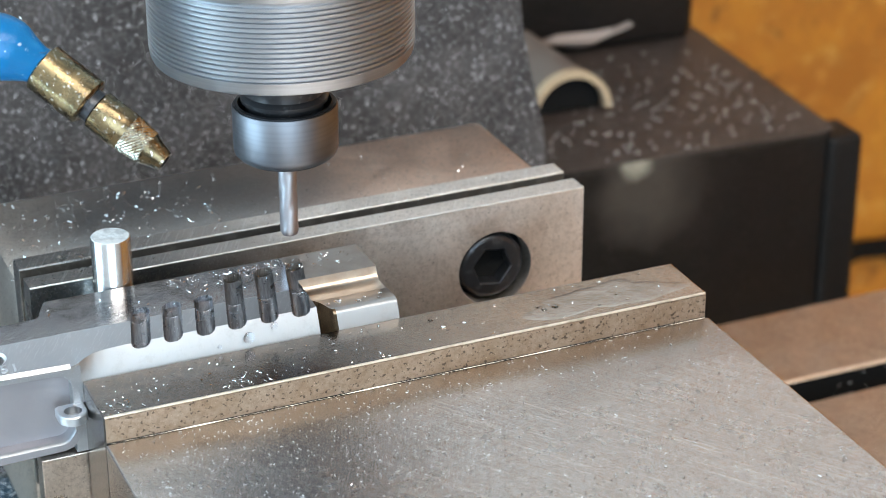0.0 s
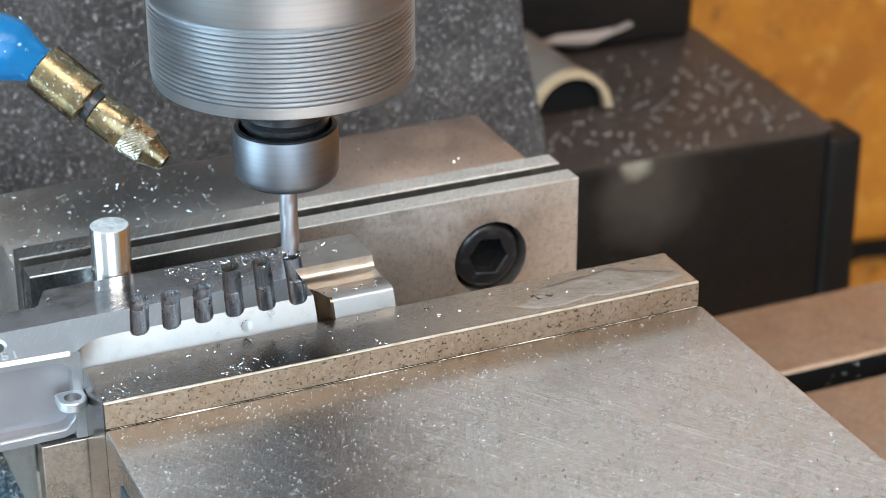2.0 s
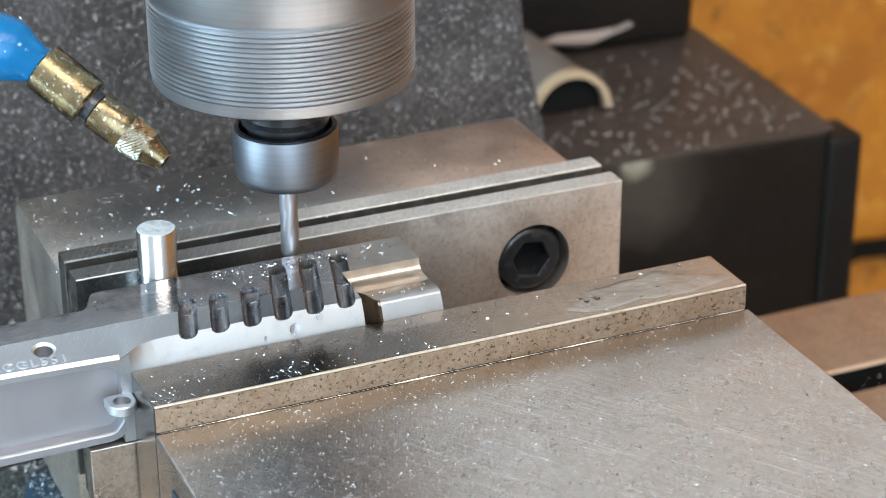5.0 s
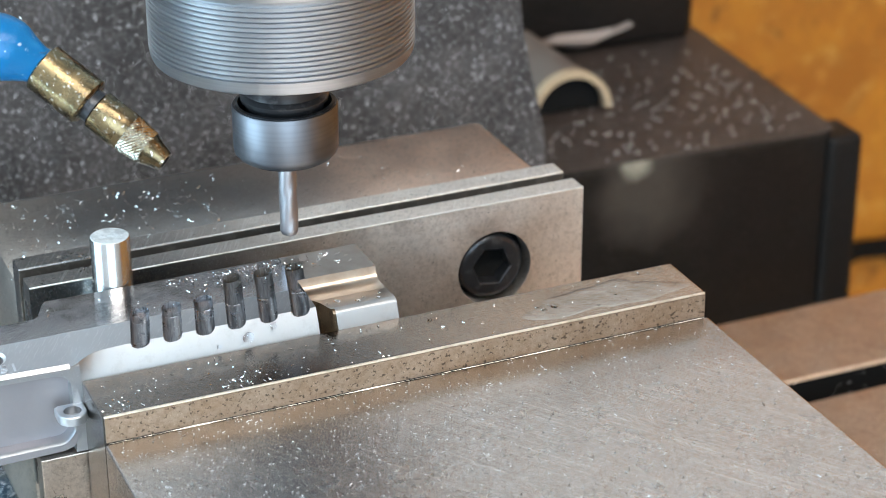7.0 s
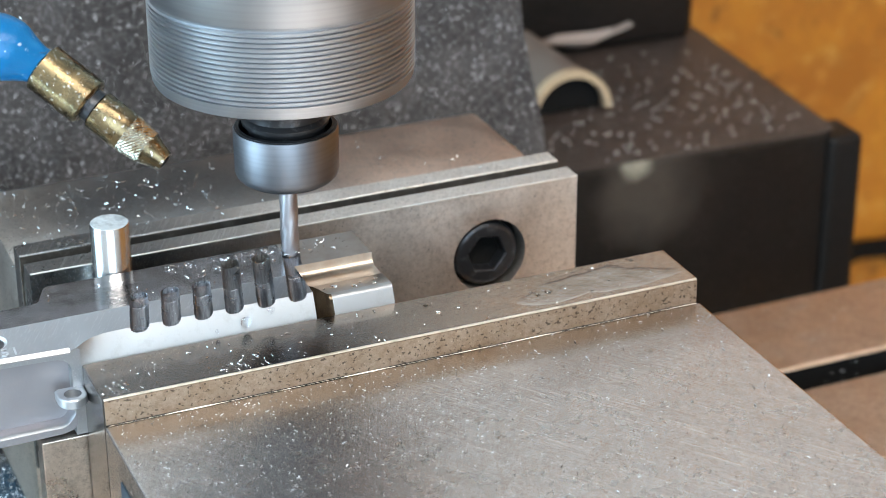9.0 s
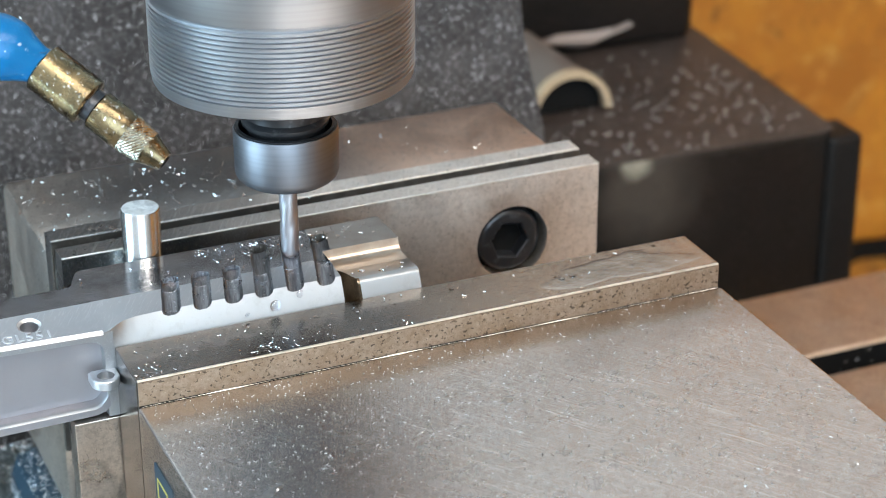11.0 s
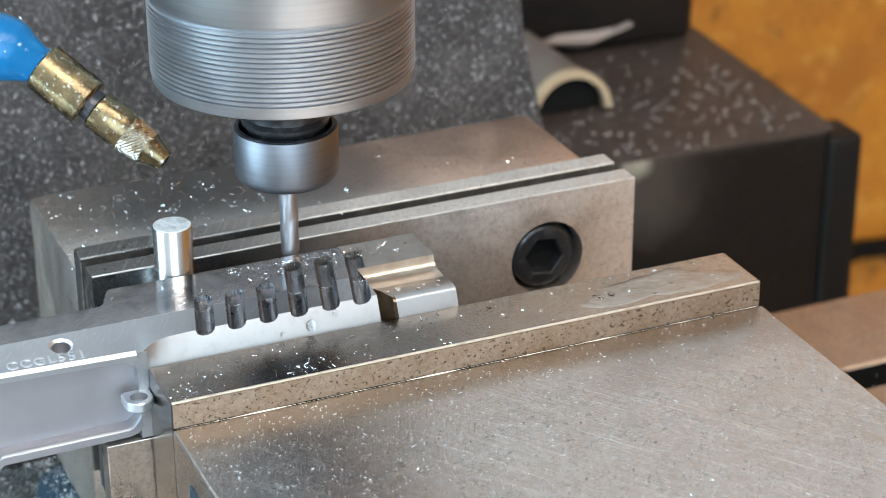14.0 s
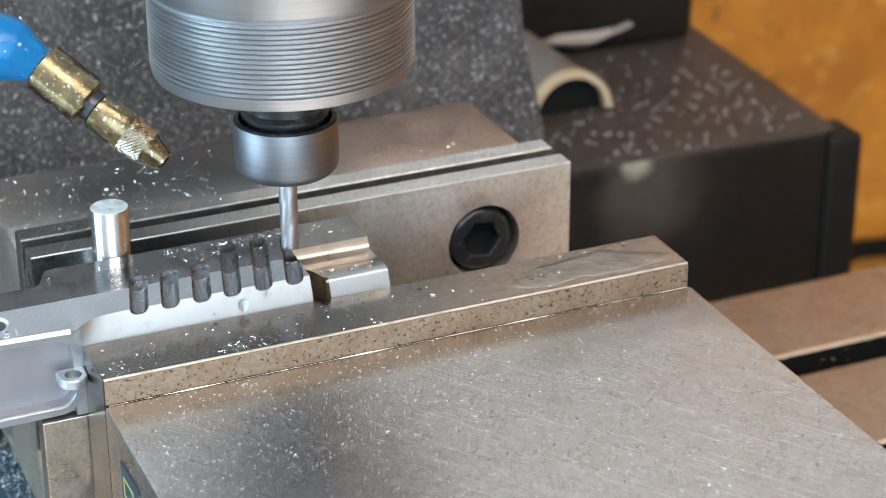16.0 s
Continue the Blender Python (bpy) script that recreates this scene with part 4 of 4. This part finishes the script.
def droplets(spots):
    bm = bmesh.new()
    for p, r in spots:
        made = bmesh.ops.create_uvsphere(bm, u_segments=14, v_segments=8, radius=r)["verts"]
        for v in made:
            v.co = Vector((v.co.x * rnd.uniform(0.95, 1.05), v.co.y, max(v.co.z, -0.05 * r) * 0.5)) + p
    return bm


# coolant
wet = [(Vector((rnd.uniform(60, 76), rnd.uniform(21.5, 24), 5.2)), rnd.uniform(0.3, 0.8)) for _ in range(7)]
wet += [(Vector((rnd.uniform(80, 145), rnd.uniform(2, 17), 0.6)), rnd.uniform(0.3, 0.9)) for _ in range(7)]
wet += [(Vector((rnd.uniform(58, 75), rnd.uniform(35, 44), 7.6)), rnd.uniform(0.3, 0.6)) for _ in range(8)]
drops = tagged(part("coolant_drops", droplets(wet), DROP, smooth=60), "clear coolant droplets on the jaw and workpiece", "droplets", kind="stuff")
carried.append(drops)



def film(cx, cy, z, a, b, seed):
    """A thin pool of coolant with an uneven rim."""
    r2 = random.Random(seed)
    ph = [r2.uniform(0, 6.28) for _ in range(4)]
    n = 56
    rows = []
    for q, h in ((1.0, 0.0), (0.95, 0.014), (0.88, 0.022), (0.75, 0.026), (0.5, 0.02)):
        row = []
        for k in range(n):
            t = 2 * math.pi * k / n
            w = 1 + 0.22 * math.sin(2 * t + ph[0]) + 0.16 * math.sin(3 * t + ph[1]) + 0.10 * math.sin(5 * t + ph[2]) + 0.06 * math.sin(9 * t + ph[3])
            row.append((cx + a * q * w * math.cos(t), min(17.9, max(0.5, cy + b * q * w * math.sin(t))), z + h))
        rows.append(row)
    return loft(rows)


pool = tagged(part("coolant_pool", film(128, 8, 0.6, 17, 7.5, 3), WET, smooth=80), "thin pool of coolant on the front jaw plate", "coolant", kind="stuff")
carried.append(pool)
# bead of coolant where the plate meets the jaw, pale metal painting its glint
bead = []
for k in range(240):
    x = 1 + 151 * k / 239
    r = 0.02 + 0.30 * max(0, noise.noise(Vector((x * 0.07, 2.0, 0))) + 0.05) + 0.10 * max(0, noise.noise(Vector((x * 0.9, 5.0, 0))))
    bead.append([(x, -0.3 - r * 1.4, -6.18), (x, -0.3 - r * 0.9, -6.18 + r * 0.6), (x, -0.3 - r * 0.4, -6.18 + r * 1.1), (x, -0.26, -6.18 + r * 1.4), (x, -0.26, -6.18)])
seam = tagged(part("coolant_bead", loft(bead), EDGE, smooth=80), "bright wet bead along the jaw plate joint", "coolant", kind="stuff")
carried.append(seam)
big = [(Vector((40.2, 18.25, 3.2)), 1.5), (Vector((46.5, 18.3, 5.0)), 1.0), (Vector((33.0, 18.3, 2.2)), 0.6)]
bm = bmesh.new()
for c, r in big:
    for v in bmesh.ops.create_uvsphere(bm, u_segments=20, v_segments=12, radius=r)["verts"]:
        v.co = Vector((v.co.x * 0.9, min(v.co.y, 0.1 * r) * 0.35, v.co.z * (1.15 if v.co.z < 0 else 0.9))) + c
hang = tagged(part("coolant_drops", bm, DROP, smooth=80), "clear coolant drops hanging on the bright side face", "droplets", kind="stuff")
carried.append(hang)

# ---------------------------------------------------------------- what moves
TRAVEL = [
    (0.0, 0.0, 0.0), (0.38, 0.0, 0.1), (0.5, 0.42, 2.11), (1.0, 2.78, 10.69), (1.34, 4.34, 16.29), (1.5, 3.66, 14.05), (2.0, 1.5, 6.11),
    (2.36, 0.0, 0.0), (2.42, -0.0, -0.1), (2.5, 1.26, -0.1), (2.88, 7.59, -0.07), (3.0, 8.11, 1.89), (3.5, 10.32, 9.86), (3.81, 11.65, 14.91),
    (4.0, 10.84, 11.9), (4.2, 10.06, 8.59), (4.72, 7.68, -0.08), (4.78, 7.68, -0.08), (5.24, 15.46, -0.15), (6.04, 19.01, 13.14), (6.3, 17.79, 9.43),
    (6.5, 16.91, 5.87), (6.84, 15.36, -0.05), (6.88, 15.36, -0.05), (6.98, -0.1, 0.1), (7.38, 0.0, 0.1), (7.5, 0.41, 1.98), (8.0, 2.64, 9.99),
    (8.41, 4.49, 16.59), (8.5, 4.2, 15.72), (9.0, 1.93, 7.72), (9.2, 1.09, 4.48), (9.47, 0.0, 0.0), (9.52, 0.0, 0.0), (10.0, 7.63, -0.08),
    (10.9, 11.59, 14.51), (11.3, 10.06, 8.64), (11.5, 9.25, 5.52), (11.85, 7.68, 0.02), (12.0, 10.05, 0.09), (12.32, 15.46, -0.05), (12.5, 16.26, 2.79),
    (13.0, 18.42, 10.7), (13.13, 19.0, 12.74), (13.5, 17.48, 7.4), (13.98, 15.5, 0.15), (14.52, 15.46, 0.25), (15.0, 11.22, 6.57), (15.5, 6.64, 13.31),
    (15.74, 4.44, 16.59), (16.0, 4.37, 16.61),
]
PLUNGE = [
    (0.0, 5.9), (0.1, 4.3), (0.2, 2.65), (0.3, 1.0), (0.4, 0.1), (0.5, 0), (6.82, 0), (6.9, 6.0), (7.0, 6.0), (7.1, 4.1), (7.2, 2.4), (7.3, 0.9), (7.4, 0),
    (14.0, 0), (14.1, 1.76), (14.4, 6.6), (14.5, 8.3), (14.6, 8.2), (15.0, 7.7), (15.5, 6.7), (15.7, 6.0), (15.8, 5.3), (15.9, 3.5), (16.0, 2.0)]


def along(rows, t):
    """Straight from row to row."""
    return [float(np.interp(t, [r[0] for r in rows], [r[k] for r in rows])) for k in range(1, len(rows[0]))]


def motions():
    steps = [round(k / 15, 4) for k in range(241)]
    ride = [(t, pose(*[MM * v for v in along(TRAVEL, t)], 0)) for t in steps]
    for ob in carried:
        walk(ob, ride)
    turn = []
    for k, t in enumerate(steps):
        turn.append((t, pose(MM * SX, MM * SY, MM * (along(PLUNGE, t)[0] - 2.45), 0, 0, (-83 * k) % 360)))
    walk(spindle, turn)


motions()
